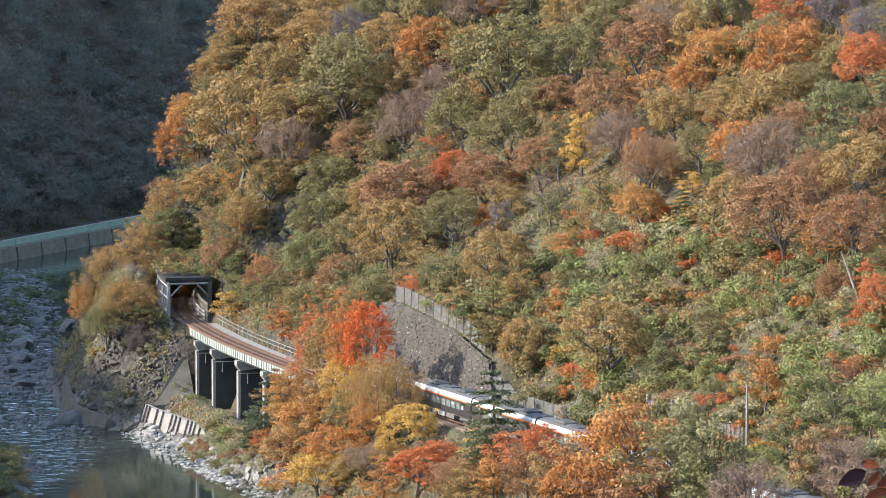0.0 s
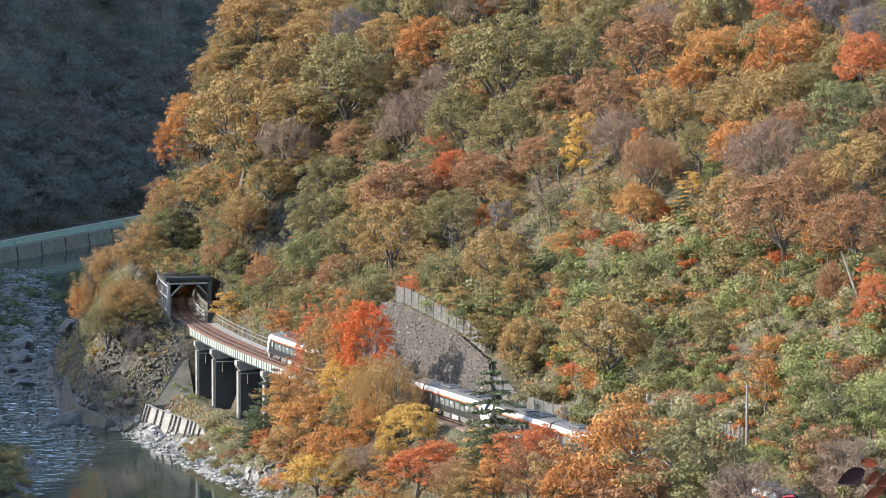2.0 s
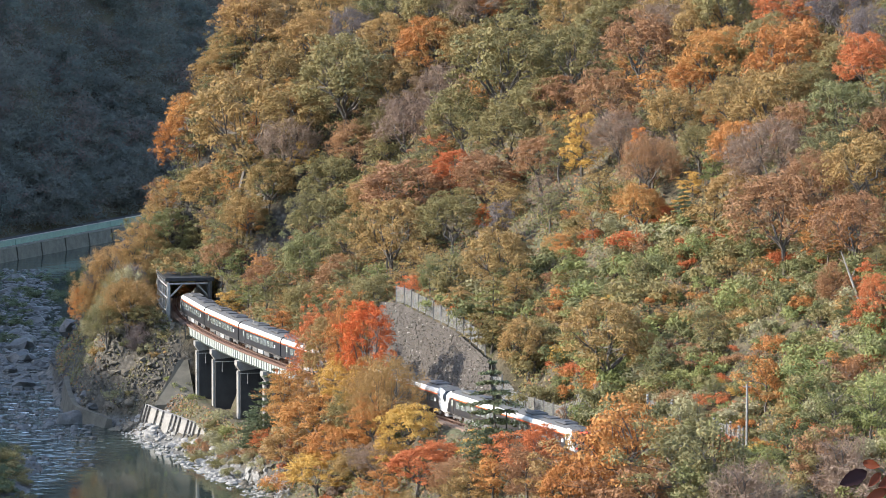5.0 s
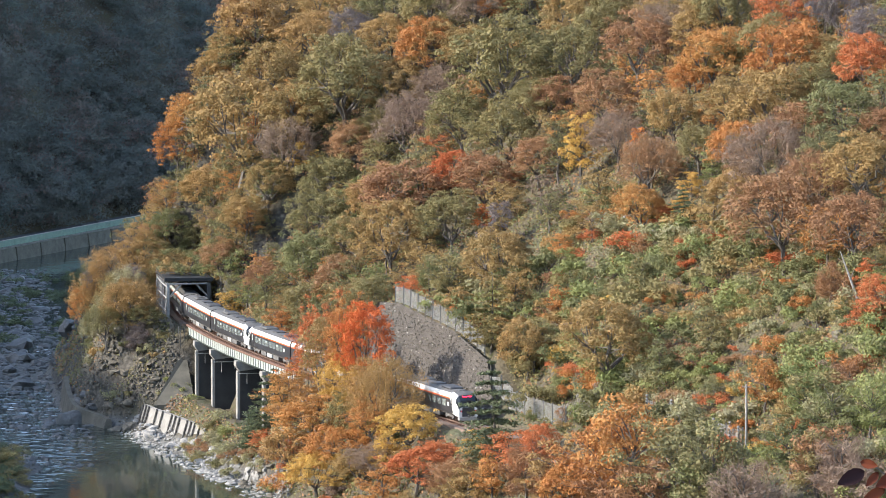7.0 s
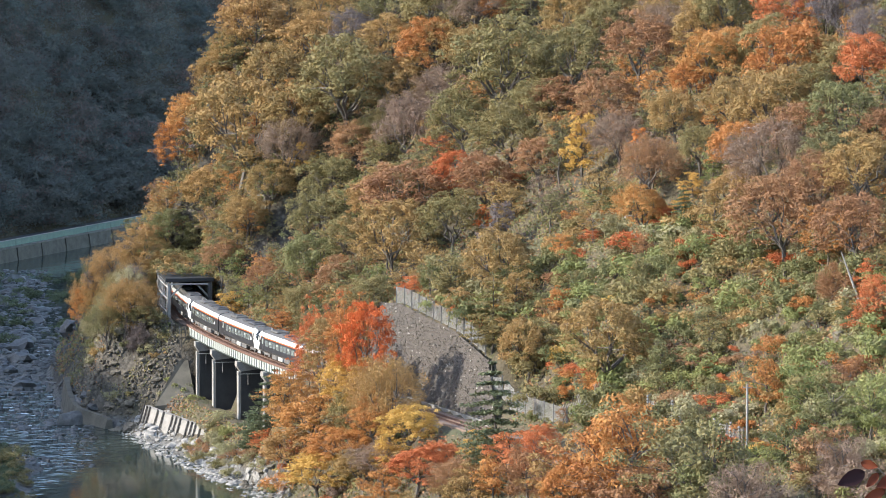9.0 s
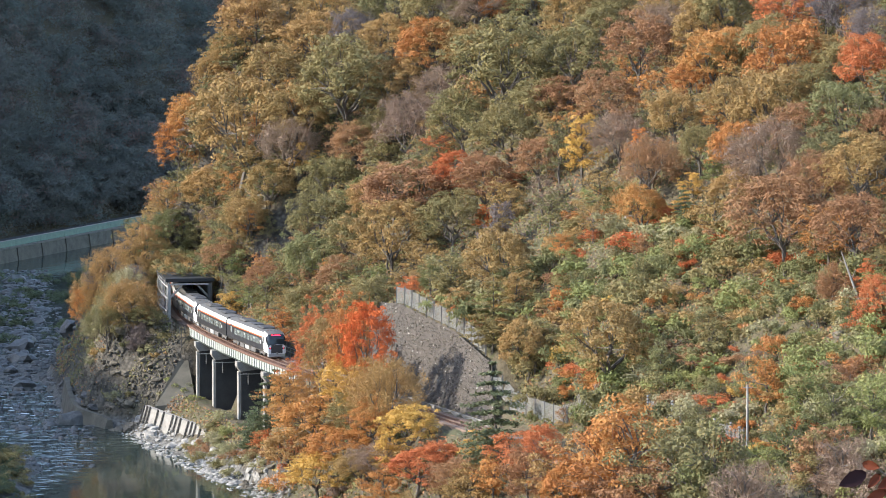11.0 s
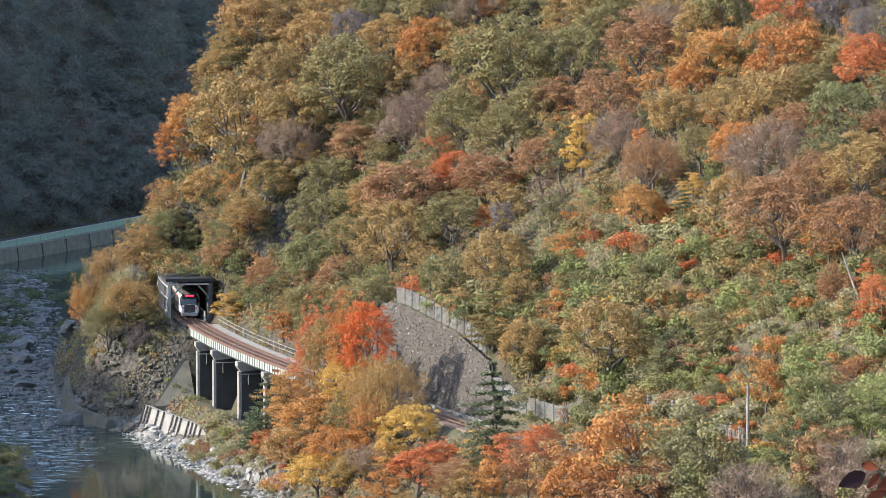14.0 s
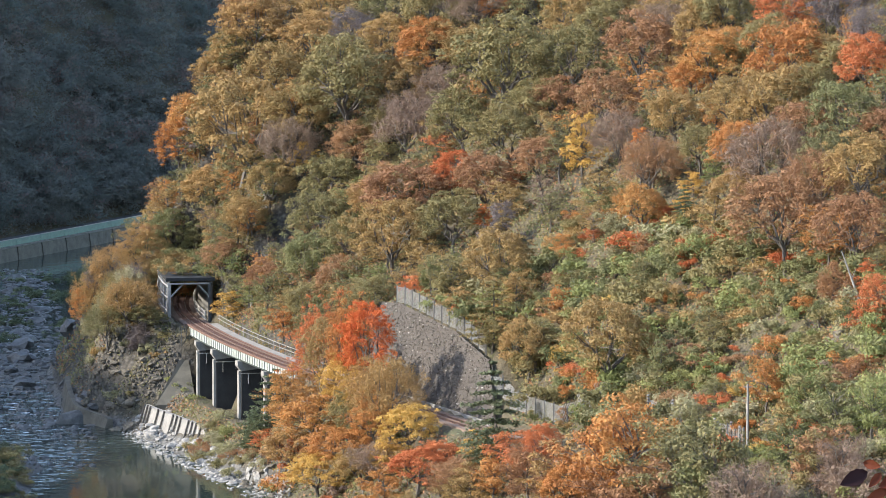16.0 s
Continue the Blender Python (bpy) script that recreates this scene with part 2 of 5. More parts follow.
    return -((x + 82.0) * 0.938 - (y - 999.0) * 0.347)


WATER_Z = -14.0


def wall_top(s):
    """Height of the stone retaining wall beside the track."""
    return np.interp(s, [-1, 4, 9, 23, 45, 56, 60], [0, 3.2, 6.7, 8.8, 10.2, 9.5, 0])


def height(x, y):
    """The ground: a steep spur above the railway, a drop to the river, and the mountain on the far bank."""
    x, y = np.atleast_1d(np.asarray(x, float)), np.atleast_1d(np.asarray(y, float))
    s, d = near_line(x, y)
    gap = ease(s, 59, 65) * (1 - ease(s, 120, 126))
    gallery = ease(s, 126, 131)
    rough = lumps(x, y, 7.0) * 0.9 + lumps(x, y, 2.6, 3.0) * 0.45 + lumps(x, y, 1.3, 8.0) * 0.2
    broad = lumps(x, y, 26.0, 1.0)
    up = d - 3.3 - 1.0 * ease(s, -1, 3) * (1 - ease(s, 57, 60))
    hill = np.clip(up, 0, None) * (0.86 - 0.10 * ease(up, 20, 70)) + (broad * 3.2 + rough) * ease(up, 3, 16)
    steep = np.minimum(np.clip(up, 0, None) * 2.6, wall_top(s))
    hill = np.maximum(hill, steep)
    hill = hill + gallery * 6.0 * ease(up, 0.0, 2.0) + 11.0 * ease(s, 118, 156) * ease(up, 0.5, 11)
    # under the bridge
    gully = -9.9 + np.clip(d - 0.6, 0, None) * 2.6
    hill = np.where(d > -4, hill * (1 - gap) + np.minimum(hill, gully) * gap, hill)
    # down to the river
    shelf = 2.6 + 7.6 * gallery + 1.5 * gap
    down = np.clip(-d - shelf, 0, None)
    drop = -down * (1.12 + 1.0 * gallery + 1.5 * ease(s, 30, 50) * (1 - ease(s, 59, 66))) + rough * ease(down, 1, 5)
    drop = drop - 9.2 * gap * ease(-d, -1.0, 1.0)
    bed = -15.2 + lumps(x, y, 19.0, 2.0) * 1.0 + lumps(x, y, 5.0, 5.0) * 0.35 + 1.3 * ease(y, 735, 770) - 1.1 * ease(y, 835, 870)
    bed = bed + 3.0 * ease(-x, 48, 58) * (1 - ease(y, 692, 714))
    shore = 1.6 * (1 - ease(down + 1.7 * lumps(x, y, 4.0, 9.0), 4.0, 8.5)) * gap
    low = np.maximum(drop, bed + shore)
    z = np.where(d > 0, hill, np.where(d < -1.0, low, np.where(gap > 0.5, -9.9, 0.0) * 1.0))
    z = np.where((np.abs(d) < 2.6) & (gap < 0.5), -0.55, z)
    s2, d2 = near_line(x, y, LX, LY)
    z = np.where((np.abs(d2) < 3.1) & (s2 > 125) & (s2 < 172), -0.55, z)
    # over the tunnel
    z = np.where((s > 170) & (d > -9), np.maximum(z, 7.5 + 1.3 * np.clip(d + 1, -8, 3) + 2.3 * np.clip(d - 2, 0, 9) + rough), z)
    # behind the spur the valley bends round
    z = np.where((s > 190) & (d < 0), np.minimum(z, low), z)
    # the far bank: road, then the mountain
    e = bank_distance(x, y)
    mount = np.clip(e - 9, 0, None) * 1.12 - 11.2 + (lumps(x, y, 30, 4) * 4 + rough) * ease(e, 10, 30)
    # unseen crest, raised in steps to set where its shadow ends
    crest = 177.0 + 5 * lumps(x, y, 90.0, 7.0) + 11 * (1 - ease(y, 655, 725)) + 28 * (1 - ease(y, 610, 665)) + 60 * ease(y, 900, 1150)
    mount = np.minimum(mount, crest)
    z = np.where(e > 2.6, np.where(e < 9, -11.2, mount), np.where((e > -7) & (d < -12), -14.5, z))
    # the overlook's own side of the valley
    own = 72.0 - 0.32 * np.clip(y - 6, 0, None)
    z = np.where(y < 330, np.maximum(np.minimum(z, own), np.minimum(own, 72.0)), z)
    return z


def spacing(a, b, fine0, fine1, fine, coarse):
    return np.unique(np.concatenate([np.arange(a, fine0, coarse), np.arange(fine0, fine1, fine), np.arange(fine1, b + coarse, coarse)]))


def build_ground():
    gx = spacing(-1500, 1500, -125, 96, 1.3, 26)
    gy = spacing(-400, 3000, 520, 1120, 1.7, 26)
    X, Y = np.meshgrid(gx, gy)
    Z = height(X.ravel(), Y.ravel())
    n, k = len(gx), len(gy)
    verts = np.stack([X.ravel(), Y.ravel(), Z], 1)
    i = np.arange(n * k).reshape(k, n)
    faces = np.stack([i[:-1, :-1], i[:-1, 1:], i[1:, 1:], i[1:, :-1]], -1).reshape(-1, 4)
    ob = part("ground", (verts.tolist(), [], faces.tolist()), GROUND, smooth=True)
    tagged(ob, "steep hillside soil with leaf litter, rock and river gravel", "ground", kind="structure")
    bm = bmesh.new()
    bmesh.ops.create_grid(bm, x_segments=2, y_segments=2, size=1, matrix=pose(-130, 800, WATER_Z) @ Matrix.Diagonal((260, 800, 1, 1)))
    tagged(part("water", bm, WATER), "shallow mountain river, dark green pool below rapids", "river", kind="structure")


build_ground()

# ---------------------------------------------------------------- plants


def quads_mesh(name, verts, material, corners=3):
    """A mesh of loose faces from an array of corner rows."""
    me = bpy.data.meshes.new(name)
    n = len(verts)
    me.vertices.add(n)
    me.vertices.foreach_set("co", np.ascontiguousarray(verts, dtype=np.float32).ravel())
    me.loops.add(n)
    me.loops.foreach_set("vertex_index", np.arange(n, dtype=np.int32))
    me.polygons.add(n // corners)
    me.polygons.foreach_set("loop_start", np.arange(0, n, corners, dtype=np.int32))
    me.polygons.foreach_set("loop_total", np.full(n // corners, corners, dtype=np.int32))
    me.materials.append(material)
    me.update(calc_edges=True)
    return me


def unit(v):
    return v / np.maximum(np.linalg.norm(v, axis=-1, keepdims=True), 1e-6)


def leaf_cloud(rng, centres, radii, count, size, squash=0.6, core=0.55, slim=0.55, loose=0.55, outward=0.7):
    """Corners of leaf sprays set in clumps round the centres."""
    centres, radii = np.asarray(centres, float), np.asarray(radii, float)
    w = radii ** 2
    k = rng.choice(len(centres), count, p=w / w.sum())
    out = unit(rng.normal(size=(count, 3)))
    out[:, 2] = np.abs(out[:, 2]) * np.where(rng.random(count) < 0.84, 1, -1)
    r = radii[k] * (core + (1 - core) * rng.random(count) ** 0.6) * (0.85 + 0.35 * rng.random(count))
    p = centres[k] + out * r[:, None] * np.array([1, 1, squash])
    normal = unit(out * outward + np.array([0, 0, 0.5]) + rng.normal(size=(count, 3)) * loose)
    a = unit(np.cross(normal, rng.normal(size=(count, 3))))
    b = np.cross(normal, a)
    s = size * (0.6 + 0.8 * rng.random(count))[:, None]
    bend = normal * s * 0.25
    return np.stack([p - a * s - b * s * slim + bend * 0.3, p + a * s - bend * 0.3, p - a * s * 0.5 + b * s * slim * 1.5 + bend], 1).reshape(-1, 3)


def limb(bm, a, b, r, r2, rng, bits=3, sag=0.12):
    """A crooked tapered limb."""
    a, b = np.asarray(a, float), np.asarray(b, float)
    last, lr = a, r
    for i in range(1, bits + 1):
        u = i / bits
        p = a + (b - a) * u + (rng.normal(size=3) * np.linalg.norm(b - a) * sag if i < bits else 0)
        rr = r + (r2 - r) * u
        rod(bm, last, p, lr, rr, 5 if r > 0.1 else 3)
        last, lr = p, rr


def tree_shape(seed, tall, wide, clumps, leaves, size, low=0.35, layered=0.6, lean=0.0, bare=0.0):
    """Trunk and crown meshes of one broad-leaved tree."""
    rng = np.random.default_rng(seed)
    bm = bmesh.new()
    top = np.array([lean * tall, 0.0, tall * 0.8])
    fork = top * 0.42 + np.append(rng.normal(size=2) * 0.15, 0)
    limb(bm, (0, 0, -1.2), fork, 0.03 * tall, 0.02 * tall, rng, 3, 0.03)
    limb(bm, fork, top, 0.02 * tall, 0.006 * tall, rng, 3, 0.05)
    centres, radii = [], []
    boughs = clumps // 2
    for i in range(boughs):
        u = (i + 0.5) / boughs
        turn = i * 2.4 + rng.normal() * 0.35
        h = tall * (low + (0.95 - low) * u)
        bulge = math.sin(math.pi * min(1, 0.24 + 0.7 * u)) ** 0.7
        reach = wide * 0.5 * bulge * (0.72 + 0.4 * rng.random()) * (1 + 0.25 * math.sin(turn + seed))
        root = fork + (top - fork) * max(0.0, min(0.92, (h / tall - 0.45) * 1.3))
        end = np.array([math.cos(turn) * reach + lean * h, math.sin(turn) * reach, h + rng.normal() * 0.25])
        limb(bm, root, end, 0.0095 * tall, 0.003 * tall, rng, 3, 0.06)
        for k in range(4):
            f = 0.42 + 0.58 * k / 3
            c = root + (end - root) * f + rng.normal(size=3) * np.array([0.4, 0.4, 0.18])
            centres.append(c)
            radii.append(wide * (0.075 + 0.06 * rng.random()) * (0.75 + 0.4 * f))
            if k % 2:
                limb(bm, root + (end - root) * (f - 0.15), c + rng.normal(size=3) * radii[-1] * 0.8, 0.004 * tall, 0.0015 * tall, rng, 2, 0.1)
    verts = leaf_cloud(rng, centres, radii, leaves, size, layered)
    if bare:
        # fine twigs in the place of most leaves
        n = int(bare)
        k = rng.integers(0, len(centres), n)
        p = np.array(centres)[k] + rng.normal(size=(n, 3)) * np.array(radii)[k][:, None] * 0.55
        way = unit(unit(p - fork) + rng.normal(size=(n, 3)) * 0.75 + np.array([0, 0, 0.25])) * (0.35 + 0.5 * rng.random((n, 1)))
        side = unit(np.cross(way, rng.normal(size=(n, 3)))) * 0.022
        tw = np.stack([p - way - side, p - way + side, p + way], 1).reshape(-1, 3)
        verts = np.concatenate([verts, tw])
    trunk = bpy.data.meshes.new("trunk")
    bm.to_mesh(trunk)
    bm.free()
    trunk.materials.append(BARK)
    return trunk, quads_mesh("crown", verts, LEAF["olive"])


def dome_shape(seed, lobes, leaves, size, sparse=0, lift=0.0, deep=3.8):
    """Trunk and crown of a large tree ten metres wide: leaf clumps over a dome, carried by crooked limbs on a trunk that may be lifted."""
    rng = np.random.default_rng(seed)
    bm = bmesh.new()
    fork = np.append(rng.normal(size=2) * 0.25, 3.0 + lift)
    limb(bm, (0, 0, -2.2), fork, 0.3, 0.2, rng, 3, 0.04)
    centres, radii, mains = [], [], []
    for j in range(6):
        a = j * 1.05 + rng.normal() * 0.2
        m = fork + np.array([math.cos(a) * 1.9, math.sin(a) * 1.9, 1.4 + 1.3 * rng.random()])
        limb(bm, fork - np.array([0, 0, 0.3 * j * 0.4]), m, 0.15, 0.09, rng, 3, 0.07)
        mains.append(m)
    uneven = 0.85 + 0.3 * rng.random(7)
    for i in range(lobes):
        up = -0.42 + 1.4 * ((i + 0.5) / lobes) ** 0.9
        up = min(up, 0.97)
        a = i * 2.39996 + rng.normal() * 0.25
        flat_r = math.sqrt(1 - up * up)
        shell = (0.72 + 0.26 * rng.random()) * uneven[int((a % 6.2832) / 6.2832 * 7) % 7]
        c = np.array([math.cos(a) * flat_r * 4.3 * shell, math.sin(a) * flat_r * 4.3 * shell, 5.4 + lift + up * deep * shell])
        centres.append(c)
        radii.append(0.65 + 0.5 * rng.random())
        root = mains[int(np.argmin([np.linalg.norm(m[:2] - c[:2] * 0.5) for m in mains]))]
        if i % 2 == 0:
            limb(bm, root, c * np.array([0.96, 0.96, 1]), 0.075, 0.02, rng, 3, 0.06)
        # smaller sprays trail off the lobe
        for _ in range(2):
            q = c + rng.normal(size=3) * np.array([0.95, 0.95, 0.5])
            centres.append(q)
            radii.append(0.35 + 0.35 * rng.random())
    verts = leaf_cloud(rng, centres, radii, leaves, size, 0.62, 0.4, 0.55, 0.4)
    if sparse:
        k = rng.integers(0, len(centres), sparse)
        p = np.array(centres)[k] + rng.normal(size=(sparse, 3)) * np.array(radii)[k][:, None] * 0.6
        way = unit(unit(p - fork) + rng.normal(size=(sparse, 3)) * 0.7 + np.array([0, 0, 0.3])) * (0.3 + 0.5 * rng.random((sparse, 1)))
        side = unit(np.cross(way, rng.normal(size=(sparse, 3)))) * 0.022
        verts = np.concatenate([verts, np.stack([p - way - side, p - way + side, p + way], 1).reshape(-1, 3)])
    trunk = bpy.data.meshes.new("trunk")
    bm.to_mesh(trunk)
    bm.free()
    trunk.materials.append(BARK)
    return trunk, quads_mesh("crown", verts, LEAF["olive"])


def conifer_shape(seed, tall, wide, whorls, leaves, size):
    rng = np.random.default_rng(seed)
    bm = bmesh.new()
    limb(bm, (0, 0, -1), (0.1, 0, tall), 0.022 * tall, 0.004 * tall, rng, 4, 0.008)
    verts = []
    for i in range(whorls):
        u = i / (whorls - 1)
        h = tall * (0.14 + 0.83 * u)
        reach = wide * 0.5 * (1 - u) ** 0.65 * (0.6 + 0.5 * rng.random()) + 0.3
        n = 6 if u < 0.8 else 4
        for j in range(n):
            a = j * 2 * math.pi / n + i * 0.9 + rng.normal() * 0.25
            ln = reach * (0.7 + 0.45 * rng.random())
            tip = np.array([math.cos(a) * ln, math.sin(a) * ln, h - 0.16 * ln + 0.1])
            rod(bm, (0, 0, h), tip, 0.03, 0.01, 4)
            m = max(6, int(leaves / (whorls * n) * (0.4 + ln / reach * (1 - u) * 1.3)))
            f = rng.random(m) ** 0.7
            p = np.array([0, 0, h]) * (1 - f[:, None]) + tip * f[:, None]
            p += rng.normal(size=(m, 3)) * np.array([0.3, 0.3, 0.1]) * (0.3 + 0.25 * ln)
            nrm = unit(np.array([0, 0, 1.0]) + rng.normal(size=(m, 3)) * 0.45)
            aa = unit(np.cross(nrm, rng.normal(size=(m, 3))))
            bb = np.cross(nrm, aa)
            s = size * (0.6 + 0.8 * rng.random((m, 1)))
            verts.append(np.stack([p - aa * s - bb * s * 0.4, p + aa * s, p - aa * s * 0.4 + bb * s * 0.6], 1).reshape(-1, 3))
    trunk = bpy.data.meshes.new("trunk")
    bm.to_mesh(trunk)
    bm.free()
    trunk.materials.append(BARK)
    return trunk, quads_mesh("crown", np.concatenate(verts), LEAF["pine"])


TREES = {
    "broad": [tree_shape(11 + i, 9.0, 7.8, 34, 5000, 0.13, 0.28, 0.6, 0.03 * i) for i in range(3)],
    "tall": [tree_shape(31 + i, 11.0, 6.6, 36, 5000, 0.13, 0.26, 0.7, -0.02 * i) for i in range(3)],
    "maple": [tree_shape(51 + i, 7.0, 7.6, 30, 4600, 0.12, 0.26, 0.42, 0.08) for i in range(3)],
    "thin": [tree_shape(71 + i, 8.5, 6.2, 26, 1900, 0.11, 0.26, 0.5, 0.05, 2600) for i in range(2)],
    "dome": [dome_shape(131 + i, 50, 13500, 0.102) for i in range(4)],
    "open": [dome_shape(151 + i, 48, 8500, 0.085, 2600) for i in range(3)],
    "lofty": [dome_shape(161 + i, 60, 14000, 0.102, 900, 4.5, 5.6) for i in range(3)],
    "young": [tree_shape(171 + i, 9.0, 7.8, 30, 2300, 0.145, 0.24, 0.6) for i in range(3)],
    "conifer": [conifer_shape(91 + i, 10.0, 9.4, 11, 9500, 0.17) for i in range(2)],
}


def shrub_shape(seed, leaves, size):
    rng = np.random.default_rng(seed)
    n = 9
    c = np.stack([rng.normal(size=n) * 0.75, rng.normal(size=n) * 0.75, 0.35 + rng.random(n) * 0.9], 1)
    return quads_mesh("shrub", leaf_cloud(rng, c, 0.42 + 0.35 * rng.random(n), leaves, size, 0.8, 0.35), LEAF["green"])


SHRUBS = [shrub_shape(111 + i, 1750, 0.078) for i in range(4)]
WORDS = {
    "olive": "olive-brown autumn leaves", "ochre": "ochre autumn leaves", "orange": "orange autumn leaves", "red": "red autumn leaves",
    "scarlet": "bright scarlet leaves", "yellow": "bright yellow leaves", "green": "dull green leaves", "lime": "fresh light green leaves",
    "rust": "rust-brown thinning leaves", "grey": "bare grey twigs", "pine": "dark green needles", "mauve": "faded mauve-brown leaves", "grass": "straw-coloured blades",
}
PLANTED = []


def plant(kind, colour, x, y, scale=1.0, rng=random, z=None, where="on the steep hillside"):
    """One tree with its trunk and crown."""
    trunk, crown = TREES[kind][rng.randrange(len(TREES[kind]))]
    z = float(height(x, y)[0]) if z is None else z
    m = pose(x, y, z - 0.1, rng.uniform(-4, 4), rng.uniform(-4, 4), rng.uniform(0, 360)) @ Matrix.Diagonal((scale, scale, scale * rng.uniform(0.9, 1.12), 1))
    name = "conifer" if kind == "conifer" else "tree"
    shape = {"broad": "broad spreading", "tall": "tall", "maple": "low layered", "thin": "thinly leaved", "conifer": "pointed"}[kind]
    ob = empty(name, m, "%s %s with %s %s" % (shape, name, WORDS[colour], where), name)
    for nm, me, mat in (("trunk", trunk, BARK), ("crown", crown, LEAF[colour])):
        p = new(nm, me)
        p.parent = ob
        p.material_slots[0].link = "OBJECT"
        p.material_slots[0].material = mat
    PLANTED.append((x, y, scale, 1.0 if colour in ("yellow", "scarlet", "red", "pine") else 0.55))
    return ob


def grand(colour, x, y, wide, tall, rng):
    """One large tree; the fading colours stand in thin leaf."""
    shape = "open" if colour in ("grey", "mauve", "sparse") or colour == "rust" and rng.random() < 0.25 else "dome"
    leaf = pick(rng, [("ochre", 3), ("olive", 2), ("mauve", 2)]) if colour == "sparse" else colour
    high = tall / 10
    if tall > 1.35 * wide and shape == "dome":
        shape, high = "lofty", tall * 0.62 / 9.9
    trunk, crown = TREES[shape][rng.randrange(len(TREES[shape]))]
    z = float(height(x, y)[0])
    m = pose(x, y, z - 0.2, rng.uniform(-5, 5), rng.uniform(-5, 5), rng.uniform(0, 360)) @ Matrix.Diagonal((wide / 10, wide / 10, high, 1))
    ob = empty("tree", m, "large %s tree with %s on the steep bank" % ("thinly leaved" if shape == "open" else "round-crowned", WORDS[leaf]), "tree")
    for nm, me, mat in (("trunk", trunk, BARK), ("crown", crown, LEAF[leaf])):
        p = new(nm, me)
        p.parent = ob
        p.material_slots[0].link = "OBJECT"
        p.material_slots[0].material = mat
    PLANTED.append((x, y, wide / 8, 0.5))


def bush(colour, x, y, scale=1.0, rng=random, where="on the brushy slope", z=None):
    me = SHRUBS[rng.randrange(len(SHRUBS))]
    ob = new("shrub", me)
    ob.material_slots[0].link = "OBJECT"
    ob.material_slots[0].material = LEAF[colour]
    ob.matrix_basis = pose(x, y, (float(height(x, y)[0]) if z is None else z) - 0.15, 0, 0, rng.uniform(0, 360)) @ Matrix.Diagonal((scale, scale, scale * rng.uniform(0.75, 1.2), 1))
    return tagged(ob, "rounded shrub with %s %s" % (WORDS[colour], where), "shrub", "hillside shrubs")


def pick(rng, table):
    total = sum(w for _, w in table)
    r = rng.uniform(0, total)
    for v, w in table:
        r -= w
        if r <= 0:
            return v
    return table[-1][0]


BANK = [("ochre", 26), ("olive", 20), ("orange", 14), ("rust", 14), ("red", 6), ("mauve", 8), ("green", 8), ("yellow", 4)]


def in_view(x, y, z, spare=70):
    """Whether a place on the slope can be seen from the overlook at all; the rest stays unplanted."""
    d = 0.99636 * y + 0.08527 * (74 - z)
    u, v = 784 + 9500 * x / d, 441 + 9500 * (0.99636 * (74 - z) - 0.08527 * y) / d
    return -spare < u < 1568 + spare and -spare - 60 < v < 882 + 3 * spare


UPPER = [("olive", 36), ("ochre", 29), ("orange", 12), ("rust", 12), ("mauve", 5), ("green", 6), ("red", 2), ("grey", 2)]
LOWER = [("olive", 26), ("green", 26), ("ochre", 22), ("lime", 6), ("orange", 9), ("red", 3), ("rust", 8)]
BRUSH = [("green", 20), ("lime", 26), ("olive", 20), ("ochre", 14), ("grass", 11), ("rust", 9), ("red", 4), ("orange", 6)]


# trees that stand out, by kind and colour: x, y, size


